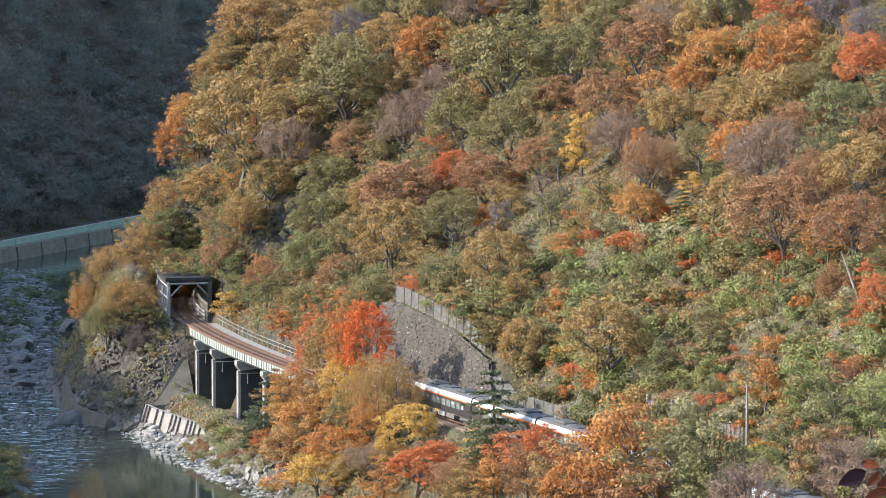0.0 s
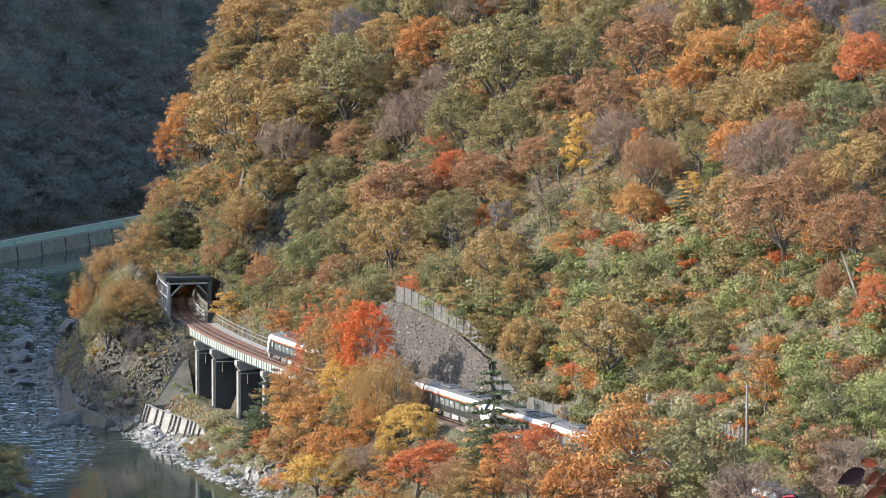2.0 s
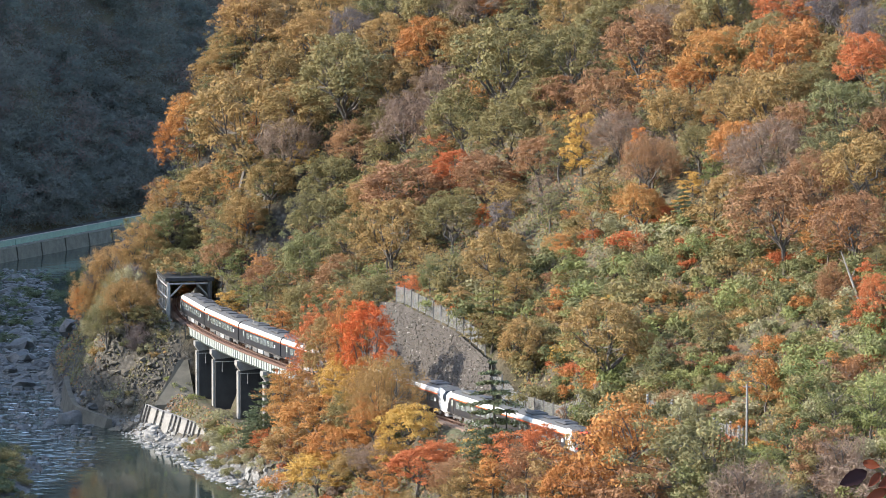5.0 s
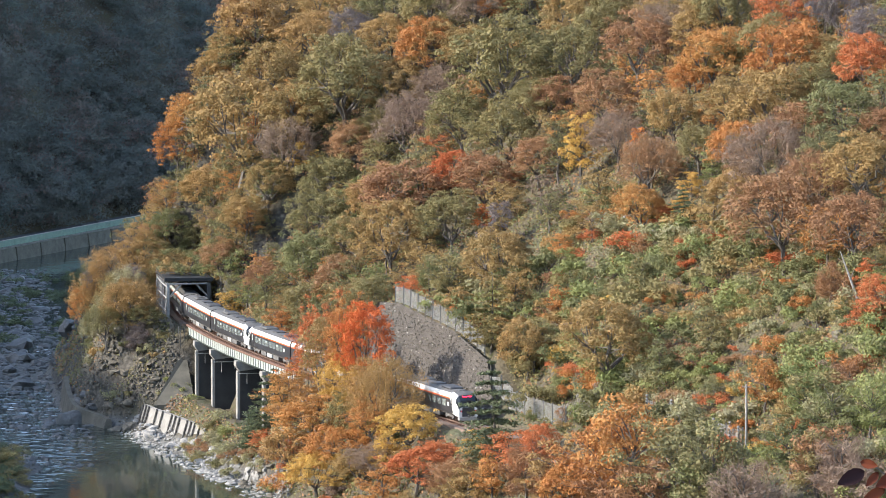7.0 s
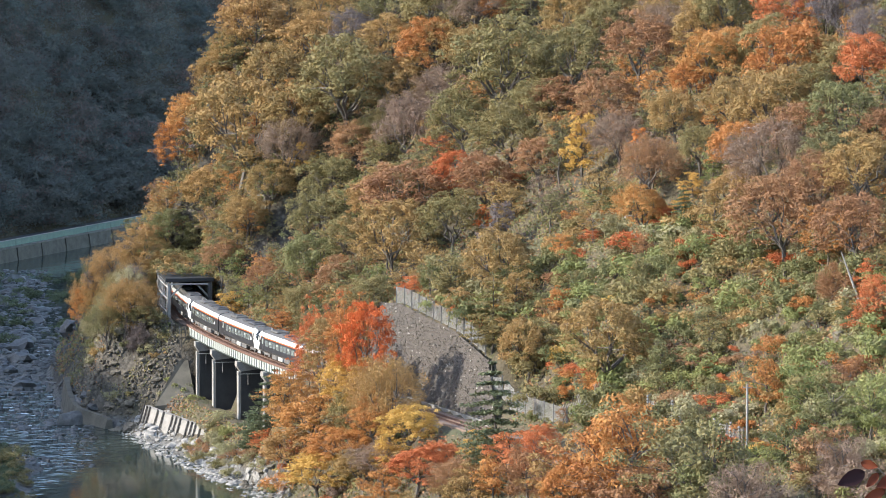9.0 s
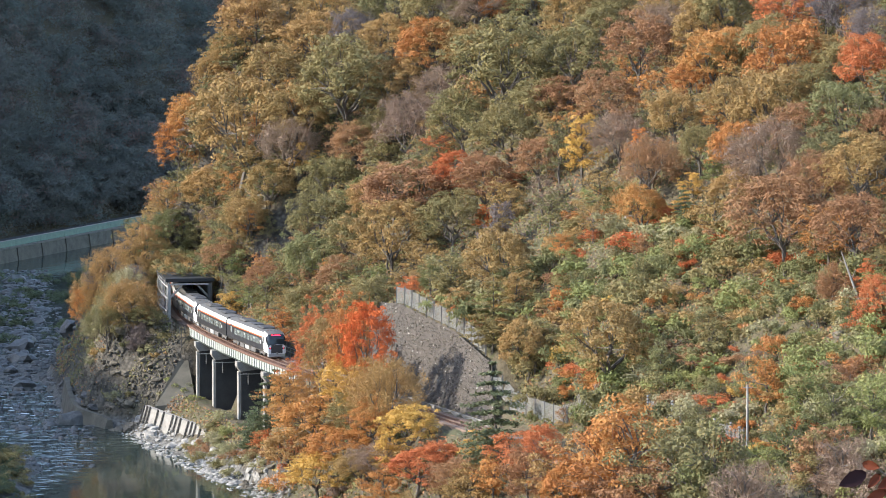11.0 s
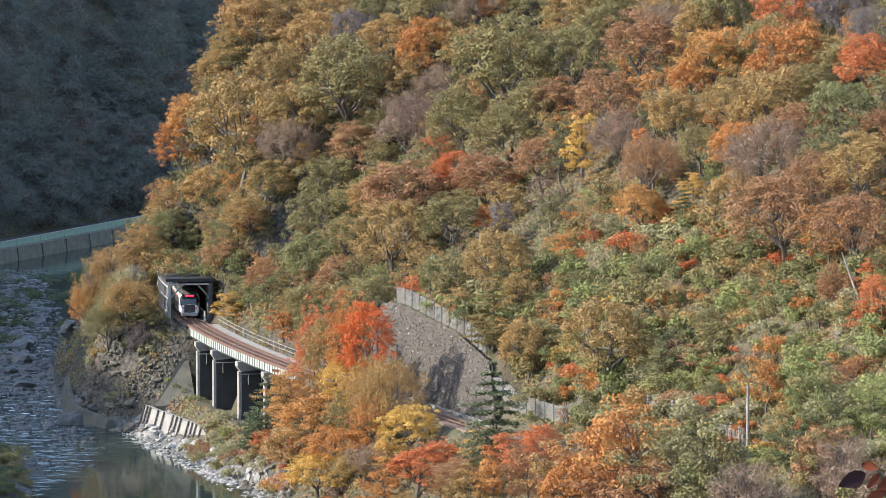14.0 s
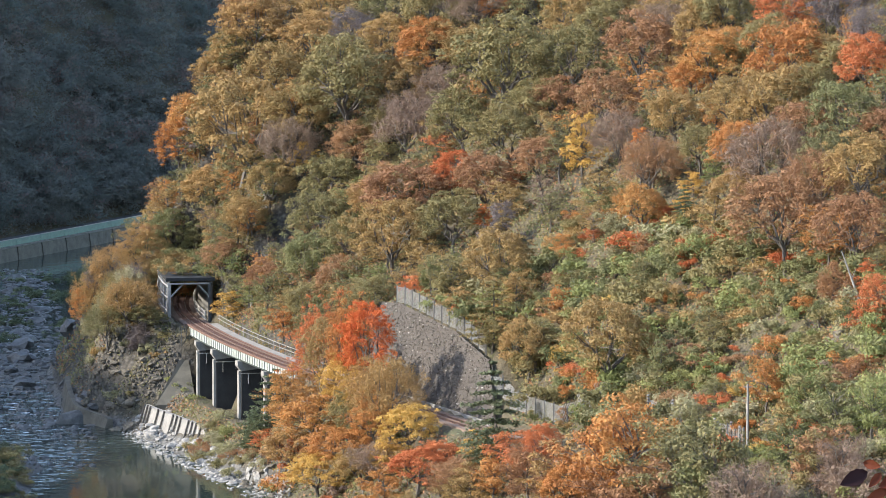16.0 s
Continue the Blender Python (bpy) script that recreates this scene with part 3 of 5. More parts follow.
def marked_trees():
    rng = random.Random(3)
    for x, y, size in [(27.9, 598.1, 0.5), (42.4, 558.6, 0.5), (22.3, 551.9, 1.2), (18.2, 560.3, 1.1)]:
        plant("maple", "rust", x, y, size, rng)
    for x, y, size in [(42.6, 586.7, 0.7), (9.1, 584.3, 1.0)]:
        plant("thin", "rust", x, y, size, rng)
    for x, y, size in [(5.9, 601.5, 1.2), (-22.2, 678.4, 1.1), (29.2, 641.3, 0.55), (-24.3, 686.3, 0.6)]:
        plant("conifer", "pine", x, y, size, rng)
    for x, y, size in [(-21.3, 711.5, 0.65), (5.4, 593.9, 0.8)]:
        plant("maple", "orange", x, y, size, rng)
    for x, y, size in [(10.3, 590.0, 0.91), (7.6, 596.1, 0.78), (1.2, 709.5, 0.6), (8.9, 697.6, 0.45), (45.7, 567.1, 0.6), (46.9, 582.5, 0.6), (-45.3, 784.1, 0.4), (-23.9, 743.9, 0.4)]:
        plant("maple", "red", x, y, size, rng)
    for x, y, size in [(4.9, 604.7, 0.65), (-20.2, 754.6, 0.61), (30.2, 647.6, 0.47), (28.7, 641.3, 0.41), (29.0, 644.9, 0.41), (-29.2, 742.0, 0.62)]:
        plant("maple", "yellow", x, y, size, rng)
    for x, y, size in [(5.8, 639.1, 0.9)]:
        plant("conifer", "olive", x, y, size, rng)
    for x, y, size in [(11.1, 632.9, 0.8), (23.8, 551.3, 1.3), (26.9, 543.1, 1.3), (38.3, 539.9, 0.9)]:
        plant("broad", "olive", x, y, size, rng)
    for x, y, size in [(24.5, 600.5, 0.6), (36.0, 551.4, 0.8), (40.5, 549.2, 0.8), (1.2, 682.0, 0.6), (26.1, 544.9, 1.0)]:
        plant("broad", "green", x, y, size, rng)
    for x, y, size in [(34.5, 570.4, 0.7), (20.3, 560.5, 1.4), (16.9, 566.9, 1.1), (18.1, 567.0, 1.15)]:
        plant("broad", "orange", x, y, size, rng)
    for x, y, size in [(37.7, 558.8, 0.7), (43.6, 544.3, 0.7), (-36.0, 785.4, 0.55)]:
        plant("broad", "lime", x, y, size, rng)
    for x, y, size in [(8.7, 651.9, 0.65), (-13.7, 702.2, 0.6), (13.2, 575.9, 0.95)]:
        plant("broad", "ochre", x, y, size, rng)
    for x, y, size in [(2.5, 654.3, 0.6), (-20.0, 717.6, 0.5), (2.9, 598.3, 0.9)]:
        plant("maple", "ochre", x, y, size, rng)
    for x, y, size in [(17.6, 679.2, 0.81)]:
        plant("tall", "yellow", x, y, size, rng)
    for x, y, size in [(24.5, 671.4, 0.47), (5.2, 691.6, 0.41)]:
        plant("tall", "scarlet", x, y, size, rng)
    for x, y, size in [(32.5, 646.2, 0.5)]:
        plant("tall", "lime", x, y, size, rng)
    for x, y, size in [(30.3, 534.5, 1.2), (40.2, 535.0, 1.1)]:
        plant("thin", "mauve", x, y, size, rng)
    for x, y, size in [(37.8, 540.9, 1.0)]:
        plant("broad", "rust", x, y, size, rng)
    for x, y, size in [(41.4, 532.0, 0.9)]:
        plant("maple", "mauve", x, y, size, rng)
    plant("conifer", "pine", -32.4, 801.0, 1.05, rng)


def great_trees():
    """The large crowns of the upper wood and of the clump before the bridge: x, y, width, height."""
    rng = random.Random(17)
    for x, y, wide, tall in [(-16.5, 788.1, 10.5, 11.6), (-7.5, 760.7, 10.1, 11.2), (18.1, 728.0, 10.1, 11.2), (30.1, 704.0, 9.8, 10.9), (53.9, 664.2, 6.2, 6.8), (-28.2, 790.5, 11.9, 13.2), (-23.9, 771.2, 11.7, 12.9), (-6.3, 752.6, 10.5, 11.6), (-29.0, 765.6, 18.6, 20.6), (-33.8, 782.5, 10.7, 10.2), (33.6, 691.3, 8.8, 9.8), (46.0, 651.0, 7.9, 8.8), (35.6, 654.6, 8.4, 9.3), (39.7, 643.1, 11.2, 12.4), (28.8, 664.9, 8.0, 8.9), (47.8, 603.0, 10.1, 11.2), (-24.5, 751.5, 8.2, 9.2), (-27.3, 750.7, 7.9, 7.5), (-6.9, 698.0, 11.3, 12.6), (6.7, 658.9, 10.7, 11.8), (18.1, 607.8, 12.0, 13.3), (10.1, 632.2, 7.4, 8.2), (33.7, 630.2, 6.6, 7.3), (-21.1, 757.8, 10.6, 11.7)]:
        grand("ochre", x, y, wide, tall, rng)
    for x, y, wide, tall in [(-9.5, 723.4, 7.9, 8.8), (-0.3, 754.1, 9.6, 10.6), (4.4, 751.6, 9.6, 10.6), (-19.1, 776.2, 9.9, 11.0), (-23.9, 800.0, 9.3, 13.0), (-32.3, 798.0, 7.6, 10.0), (-33.4, 796.0, 7.5, 9.6), (-36.8, 788.0, 7.5, 7.0), (-18.2, 652.1, 9.7, 7.2), (-9.6, 629.0, 7.7, 5.7)]:
        grand("ochre", x, y, wide, tall, rng)
    for x, y, wide, tall in [(-12.5, 770.8, 7.2, 7.9), (48.6, 663.6, 10.0, 11.1), (52.1, 649.8, 7.9, 8.8)]:
        grand("grey", x, y, wide, tall, rng)
    for x, y, wide, tall in [(-7.6, 770.6, 8.9, 9.9), (-1.1, 759.5, 11.4, 12.7), (13.1, 751.1, 10.0, 11.1), (23.3, 723.1, 9.2, 10.2), (36.8, 690.5, 10.0, 11.1), (-14.2, 753.6, 16.2, 17.9), (8.0, 715.4, 16.6, 18.4), (2.7, 718.3, 10.5, 11.6), (11.6, 704.4, 9.8, 10.9), (17.3, 709.5, 11.1, 12.3), (39.7, 665.7, 8.9, 9.9), (45.2, 616.1, 8.9, 9.9), (-15.3, 746.0, 10.3, 11.5), (8.6, 699.6, 10.6, 11.7), (31.0, 651.1, 6.8, 7.6), (-17.3, 731.1, 10.1, 11.2), (-12.4, 717.4, 7.9, 8.8), (-9.3, 679.5, 7.9, 7.5), (1.2, 691.7, 9.2, 10.2), (-18.2, 705.9, 8.2, 7.8), (-9.0, 751.1, 7.8, 8.7), (20.9, 719.3, 8.4, 9.3), (35.7, 670.0, 6.9, 7.7), (44.5, 643.2, 8.1, 9.0)]:
        grand("olive", x, y, wide, tall, rng)
    for x, y, wide, tall in [(48.2, 647.5, 7.5, 8.3), (-10.3, 678.1, 5.7, 5.4), (-16.5, 696.1, 6.6, 6.3), (-10.8, 642.0, 6.9, 9.0)]:
        grand("olive", x, y, wide, tall, rng)
    for x, y, wide, tall in [(4.9, 755.5, 10.5, 11.6), (-4.6, 736.2, 11.1, 12.3), (0.5, 746.1, 8.2, 9.2), (29.1, 698.8, 8.9, 9.9), (38.3, 624.5, 11.6, 12.8), (22.1, 674.2, 7.8, 8.7), (-22.2, 754.4, 9.6, 10.6), (-7.6, 625.6, 7.6, 5.6)]:
        grand("mauve", x, y, wide, tall, rng)
    for x, y, wide, tall in [(8.4, 755.6, 7.5, 8.3), (26.8, 726.6, 5.1, 5.6), (-2.7, 754.5, 10.0, 11.1), (33.8, 670.5, 10.1, 11.2), (31.3, 672.8, 7.8, 8.7), (42.3, 652.5, 12.1, 13.4), (35.3, 641.6, 7.8, 8.7), (24.0, 647.5, 7.2, 7.9), (-36.8, 796.0, 9.6, 11.0), (-38.9, 794.0, 7.5, 12.6), (-18.7, 664.0, 9.2, 13.6), (-11.6, 648.5, 6.6, 16.6), (-15.4, 650.4, 11.4, 8.5), (-12.5, 638.6, 10.4, 7.7), (13.1, 573.5, 6.9, 8.5)]:
        grand("orange", x, y, wide, tall, rng)
    for x, y, wide, tall in [(43.0, 674.1, 9.8, 10.9), (49.9, 634.5, 9.1, 10.1), (46.4, 569.0, 5.6, 6.2), (1.2, 708.2, 6.9, 7.7), (-15.7, 660.5, 7.2, 16.6), (-2.9, 615.1, 9.1, 6.8), (-0.3, 615.2, 5.8, 4.3), (10.9, 585.8, 4.7, 8.5), (-21.8, 676.0, 5.5, 4.1)]:
        grand("red", x, y, wide, tall, rng)
    for x, y, wide, tall in [(25.3, 694.1, 11.2, 12.4), (42.5, 628.3, 9.1, 10.1), (50.5, 620.9, 6.5, 7.2), (43.0, 611.4, 9.2, 10.2), (38.6, 603.5, 11.9, 13.2), (45.8, 589.5, 9.9, 11.0), (-4.8, 708.2, 14.5, 12.0), (-11.4, 749.9, 9.6, 10.6), (5.6, 695.7, 9.2, 10.2), (12.4, 689.9, 7.2, 7.9), (25.6, 653.4, 8.7, 9.6), (-24.0, 734.0, 7.0, 6.6), (-13.7, 702.0, 8.1, 9.0), (20.7, 687.5, 9.6, 10.6), (14.9, 703.5, 8.1, 9.0), (-29.0, 800.0, 7.6, 15.0), (2.3, 602.7, 7.3, 5.4)]:
        grand("rust", x, y, wide, tall, rng)
    for x, y, wide, tall in [(46.5, 625.0, 10.1, 11.2), (-17.7, 717.7, 9.6, 10.6)]:
        grand("green", x, y, wide, tall, rng)
    for x, y, wide, tall in [(-9.4, 642.2, 7.2, 17.6)]:
        grand("scarlet", x, y, wide, tall, rng)
    for x, y, wide, tall in [(-12.1, 646.6, 8.0, 11.8), (-15.1, 637.9, 9.5, 7.0), (-4.2, 625.0, 7.6, 7.5)]:
        grand("yellow", x, y, wide, tall, rng)
    for x, y, wide, tall in [(-6.3, 632.0, 8.1, 12.3)]:
        grand("sparse", x, y, wide, tall, rng)
    for x, y, wide, tall in [(-47.5, 769.0, 8.5, 9.7), (-50.3, 768.6, 6.9, 8.9), (-44.1, 746.7, 8.3, 8.3), (-47.0, 747.4, 6.7, 6.7)]:
        grand("sparse", x, y, wide, tall, rng)
    for x, y, wide, tall in [(-43.8, 769.1, 7.3, 12.4)]:
        grand("ochre", x, y, wide, tall, rng)
    for x, y, wide, tall in [(-41.7, 746.0, 5.5, 4.5), (-36.1, 787.2, 7.5, 12.8), (-41.5, 787.0, 5.8, 9.3)]:
        grand("olive", x, y, wide, tall, rng)
    for x, y, wide, tall in [(-40.2, 787.2, 7.5, 14.2)]:
        grand("green", x, y, wide, tall, rng)
    for x, y, wide, tall in [(-30.9, 750.7, 7.1, 7.4)]:
        grand("rust", x, y, wide, tall, rng)
    for x, y, wide, tall in [(-51.5, 768.5, 4.5, 9.8)]:
        grand("orange", x, y, wide, tall, rng)
    for x, y, wide, tall in [(-9.0, 637.4, 7.0, 12.6), (-13.6, 655.0, 7.5, 14.0)]:
        grand("ochre", x, y, wide, tall, rng)
    grand("orange", -8.2, 632.4, 6.2, 8.8, rng)
    grand("yellow", -10.2, 641.5, 6.0, 11.5, rng)


marked_trees()
great_trees()


BACK = {}


def back_woods(kind, colour, x, y, z, scale, rng):
    """A tree of the dense upper wood, joined with its like."""
    m = np.array(pose(x, y, z - 0.1, 0, 0, rng.uniform(0, 360))) * np.array([scale, scale, scale, 1])
    for key, me in zip(("bark", colour), TREES[kind][rng.randrange(len(TREES[kind]))]):
        co = np.empty(len(me.vertices) * 3)
        me.vertices.foreach_get("co", co)
        v, f = BACK.setdefault(key, ([], []))
        base = sum(len(a) for a in v)
        v.append(co.reshape(-1, 3) @ m[:3, :3].T + m[:3, 3])
        f.extend([[base + i for i in p.vertices] for p in me.polygons])


THICKET = {}


def back_brush(colour, x, y, scale, rng):
    """A shrub of the dense upper thicket, joined with its like."""
    me = SHRUBS[rng.randrange(len(SHRUBS))]
    co = np.empty(len(me.vertices) * 3)
    me.vertices.foreach_get("co", co)
    m = np.array(pose(x, y, float(height(x, y)[0]) - 0.15, 0, 0, rng.uniform(0, 360)))
    THICKET.setdefault(colour, []).append(co.reshape(-1, 3) * scale @ m[:3, :3].T + m[:3, 3])


def forest():
    rng = random.Random(5)
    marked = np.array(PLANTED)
    step = 4.7
    spots = [(gx + rng.uniform(-2, 2), gy + rng.uniform(-2, 2)) for gy in np.arange(515, 905, step) for gx in np.arange(-62, 90, step)]
    X, Y = np.array(spots).T
    S, D = near_line(X, Y)
    Z = height(X, Y)
    for x, y, s, d, z in zip(X, Y, S, D, Z):
        beside = 128 < s < 200 and d > 3.6
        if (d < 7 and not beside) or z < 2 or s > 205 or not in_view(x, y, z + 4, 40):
            continue
        if (s < 38 and d < 27 + 3 * math.sin(s * 0.21)) or (s < 60 and d < 11):
            continue
        # fill trees stay off the camera's sight lines to the marked trees
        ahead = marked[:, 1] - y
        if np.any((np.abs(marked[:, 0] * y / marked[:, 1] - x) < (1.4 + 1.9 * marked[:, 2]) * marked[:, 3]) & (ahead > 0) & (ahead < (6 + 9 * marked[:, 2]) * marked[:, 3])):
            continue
        if np.min(np.hypot(marked[:, 0] - x, marked[:, 1] - y) - 2.6 * marked[:, 2]) < 0.6:
            continue
        if d < 20 and (s > 60 or d > 14):
            back_woods("young", pick(rng, LOWER), x, y, z, rng.uniform(0.55, 0.85), rng)
        elif d < 20:
            plant(pick(rng, [("broad", 3), ("maple", 3), ("thin", 1)]), pick(rng, LOWER), x, y, rng.uniform(0.6, 0.95), rng)
        else:
            colour = pick(rng, UPPER)
            kind = "thin" if colour in ("grey", "mauve", "rust") and rng.random() < 0.6 else pick(rng, [("broad", 5), ("tall", 3), ("maple", 1)])
            if d > 24 or s > 140:
                back_woods("young", colour, x, y, z, rng.uniform(0.55, 0.85), rng)
            else:
                plant(kind, colour, x, y, rng.uniform(0.6, 0.85), rng)
    # close young wood beside and over the rock shed
    for _ in range(120):
        s, d = rng.uniform(62, 190), rng.uniform(4.6, 15)
        if s < 118:
            d = rng.uniform(5.5, 12)
        p = rail_pose(s, d).translation
        kind, colour, size = pick(rng, [("broad", 3), ("maple", 2), ("thin", 2)]), pick(rng, UPPER if s > 140 else LOWER), rng.uniform(0.4, 0.75)
        if s > 62:
            back_woods("young", colour, p.x, p.y, float(height(p.x, p.y)[0]), size, rng)
        else:
            plant(kind, colour, p.x, p.y, size, rng)
    for _ in range(24):
        p = rail_pose(rng.uniform(167, 172), rng.uniform(-8, 7)).translation
        bush(pick(rng, LOWER), p.x, p.y, rng.uniform(1.0, 1.8), rng, "over the tunnel mouth")
    for k in range(40):
        p = rail_pose(rng.uniform(167.5, 186), rng.uniform(-8, 5) if k < 22 else rng.uniform(4, 16)).translation
        back_woods("young", pick(rng, UPPER), p.x, p.y, float(height(p.x, p.y)[0]), rng.uniform(0.6, 0.9), rng)
    for _ in range(44):
        s, d = rng.uniform(126.5, 172), -rng.uniform(4.2, 13.0)
        if s < 158 and d > -7:
            d -= 3.2
        p = rail_pose(s, d).translation
        plant("thin", pick(rng, [("grey", 4), ("ochre", 5), ("olive", 5), ("grass", 2)]), p.x, p.y, rng.uniform(0.5, 0.85), rng, where="beside the rock shed")
    for _ in range(60):
        p = rail_pose(rng.uniform(120, 152), -rng.uniform(4.5, 13.5)).translation
        if float(height(p.x, p.y)[0]) > -11.5:
            back_brush(pick(rng, [("grass", 4), ("ochre", 3), ("olive", 2), ("green", 1)]), p.x, p.y, rng.uniform(0.4, 1.0), rng)
    for s, d, size in ((120.5, -3.4, 0.9), (122.0, -4.4, 0.8), (112.0, -2.6, 0.6)):
        p = rail_pose(s, d).translation
        bush("lime", p.x, p.y, size, rng, "at the bridge abutment")
    # growth on the roof of the rock shed
    gen = np.random.default_rng(77)
    for colour, n in (("olive", 6000), ("green", 5000), ("ochre", 4000)):
        c = np.array([(rail_pose(gen.uniform(132.5, 168), gen.uniform(-3.6, 3.4)).translation + Vector((0, 0, 6.05 + 0.7 * gen.random())))[:] for _ in range(26)])
        ob = new("roof_growth", quads_mesh("roof_growth", leaf_cloud(gen, c, 0.6 + 0.5 * gen.random(26), n, 0.11, 0.8, 0.3), LEAF[colour]))
        tagged(ob, "creepers with %s over the rock shed's roof" % WORDS[colour], "creeper", kind="stuff")
    # creepers on the steep face beside and above the rock shed
    for colour, n in (("olive", 21000), ("green", 15000), ("ochre", 15000), ("rust", 7000)):
        c = []
        for _ in range(130):
            p = rail_pose(gen.uniform(64, 176), gen.uniform(3.5, 12)).translation
            c.append((p.x, p.y, float(height(p.x, p.y)[0]) + 0.3))
        for _ in range(60):
            p = rail_pose(gen.uniform(127, 174), gen.uniform(3.2, 9)).translation
            c.append((p.x, p.y, float(height(p.x, p.y)[0]) + 0.3))
        for _ in range(24):
            p = rail_pose(gen.uniform(166, 173), gen.uniform(-8, 6)).translation
            c.append((p.x, p.y, float(height(p.x, p.y)[0]) + 0.3))
        ob = new("creeper", quads_mesh("creeper", leaf_cloud(gen, c, 0.6 + 0.6 * gen.random(len(c)), n, 0.11, 0.9, 0.3), LEAF[colour]))
        tagged(ob, "creepers with %s on the steep bank" % WORDS[colour], "creeper", kind="stuff")
    for _ in range(22):
        p = rail_pose(rng.uniform(-40, 0), rng.uniform(4.3, 6.5)).translation
        bush(pick(rng, LOWER), p.x, p.y, rng.uniform(0.4, 0.9), rng, "beside the track")
    # bank between the track and the river
    for _ in range(270):
        s = rng.uniform(-110, 60)
        d = -rng.uniform(3.9, 22)
        p = rail_pose(s, d).translation
        z = float(height(p.x, p.y)[0])
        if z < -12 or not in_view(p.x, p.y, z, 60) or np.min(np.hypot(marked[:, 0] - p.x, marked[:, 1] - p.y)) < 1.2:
            continue
        if d < -8 and rng.random() < 0.5:
            plant(pick(rng, [("broad", 2), ("maple", 2), ("thin", 1)]), pick(rng, BANK), p.x, p.y, rng.uniform(0.5, 0.75), rng, where="on the river bank")
        else:
            bush(pick(rng, BANK), p.x, p.y, rng.uniform(0.9, 1.6), rng, "on the river bank")
    for _ in range(120):
        y = rng.uniform(655, 704)
        x = -rng.uniform(50.5 + (y - 655) * 0.14, 63)
        back_brush(pick(rng, [("green", 2), ("olive", 4), ("pine", 3)]), x, y, rng.uniform(0.5, 1.1), rng)
    for _ in range(34):
        y = rng.uniform(850, 990)
        back_brush("pine", -rng.uniform(0.066, 0.086) * y, y, rng.uniform(0.8, 1.8), rng)
    # brush on the open slope
    spots = [(gx + rng.uniform(-1.3, 1.3), gy + rng.uniform(-1.3, 1.3)) for gy in np.arange(520, 690, 3.3) for gx in np.arange(-16, 62, 3.3)]
    X, Y = np.array(spots).T
    S, D = near_line(X, Y)
    for x, y, s, d in zip(X, Y, S, D):
        wall = -4 < s < 60 and d < 9.5
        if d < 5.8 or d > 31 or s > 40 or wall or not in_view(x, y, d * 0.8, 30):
            continue
        colour = pick(rng, BRUSH)
        size = rng.uniform(0.8, 1.6) if colour in ("red", "orange", "rust") else rng.uniform(0.9, 2.3)
        if rng.random() < 0.1:
            plant(pick(rng, [("broad", 2), ("maple", 2), ("tall", 1)]), pick(rng, LOWER), x, y, rng.uniform(0.38, 0.6), rng, where="on the brushy slope")
        elif d > 17:
            back_brush(colour, x, y, size, rng)
        else:
            bush(colour, x, y, size, rng)
    # low growth between the shrubs of the open slope
    for _ in range(230):
        s, d = rng.uniform(-92, 34), rng.uniform(7.5, 31)
        p = rail_pose(s, d).translation
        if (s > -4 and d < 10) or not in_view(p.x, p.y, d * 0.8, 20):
            continue
        back_brush(pick(rng, [("lime", 6), ("green", 5), ("red", 4), ("orange", 3), ("mauve", 2), ("yellow", 1)]), p.x, p.y, rng.uniform(0.5, 1.15), rng)
    for colour, (v, f) in BACK.items():
        me = bpy.data.meshes.new("upper_woods")
        me.from_pydata(np.concatenate(v).tolist(), [], f)
        me.materials.append(BARK if colour == "bark" else LEAF[colour])
        tagged(new("upper_woods", me), "bare trunks and limbs in the upper wood" if colour == "bark" else "upper hillside wood with " + WORDS[colour], "wood", kind="stuff")
    for colour, v in THICKET.items():
        ob = new("thicket", quads_mesh("thicket", np.concatenate(v), LEAF[colour]))
        tagged(ob, "dense thicket with %s on the slope and the gravel banks" % WORDS[colour], "thicket", kind="stuff")


forest()


def undergrowth():
    """Low leaves, ferns and grass that cover the soil."""
    rng = np.random.default_rng(21)
    for colour, n in (("green", 70000), ("olive", 70000), ("rust", 60000), ("grass", 40000), ("lime", 18000)):
        x, y = rng.uniform(-60, 70, n * 4), rng.uniform(525, 830, n * 4)
        s, d = near_line(x, y)
        z = height(x, y)
        patch = lumps(x, y, 6.0, len(colour) * 1.7) + rng.normal(size=x.size) * 0.35
        wall = (s > -3) & (s < 60) & (d > 2) & (d < 7.6)
        bridge = (s > 60) & (s < 126) & (np.abs(d) < 4)
        ok = (np.abs(d) > 3.6) & (z > -11.5) & (z < 60) & (patch > 0.0) & ~wall & ~bridge & (s < 200)
        x, y, z = x[ok][:n], y[ok][:n], z[ok][:n]
        p = np.stack([x, y, z + rng.random(len(x)) ** 1.5 * 0.8], 1)
        nrm = unit(rng.normal(size=p.shape) * 0.6 + np.array([-0.3, -0.3, 0.6]))
        a = unit(np.cross(nrm, rng.normal(size=p.shape)))
        b = np.cross(nrm, a)
        if colour == "grass":
            a = unit(rng.normal(size=p.shape) * 0.4 + np.array([0, 0, 1.0])) * 1.6
            b = unit(np.cross(a, rng.normal(size=p.shape))) * 0.25
        sz = 0.17 * (0.6 + 0.8 * rng.random((len(x), 1)))
        verts = np.stack([p - a * sz - b * sz * 0.6, p + a * sz, p - a * sz * 0.4 + b * sz * 0.9], 1).reshape(-1, 3)
        ob = new("undergrowth", quads_mesh("undergrowth", verts, LEAF[colour]))
        tagged(ob, "low undergrowth with %s over the slope" % WORDS[colour], "undergrowth", kind="stuff")


undergrowth()


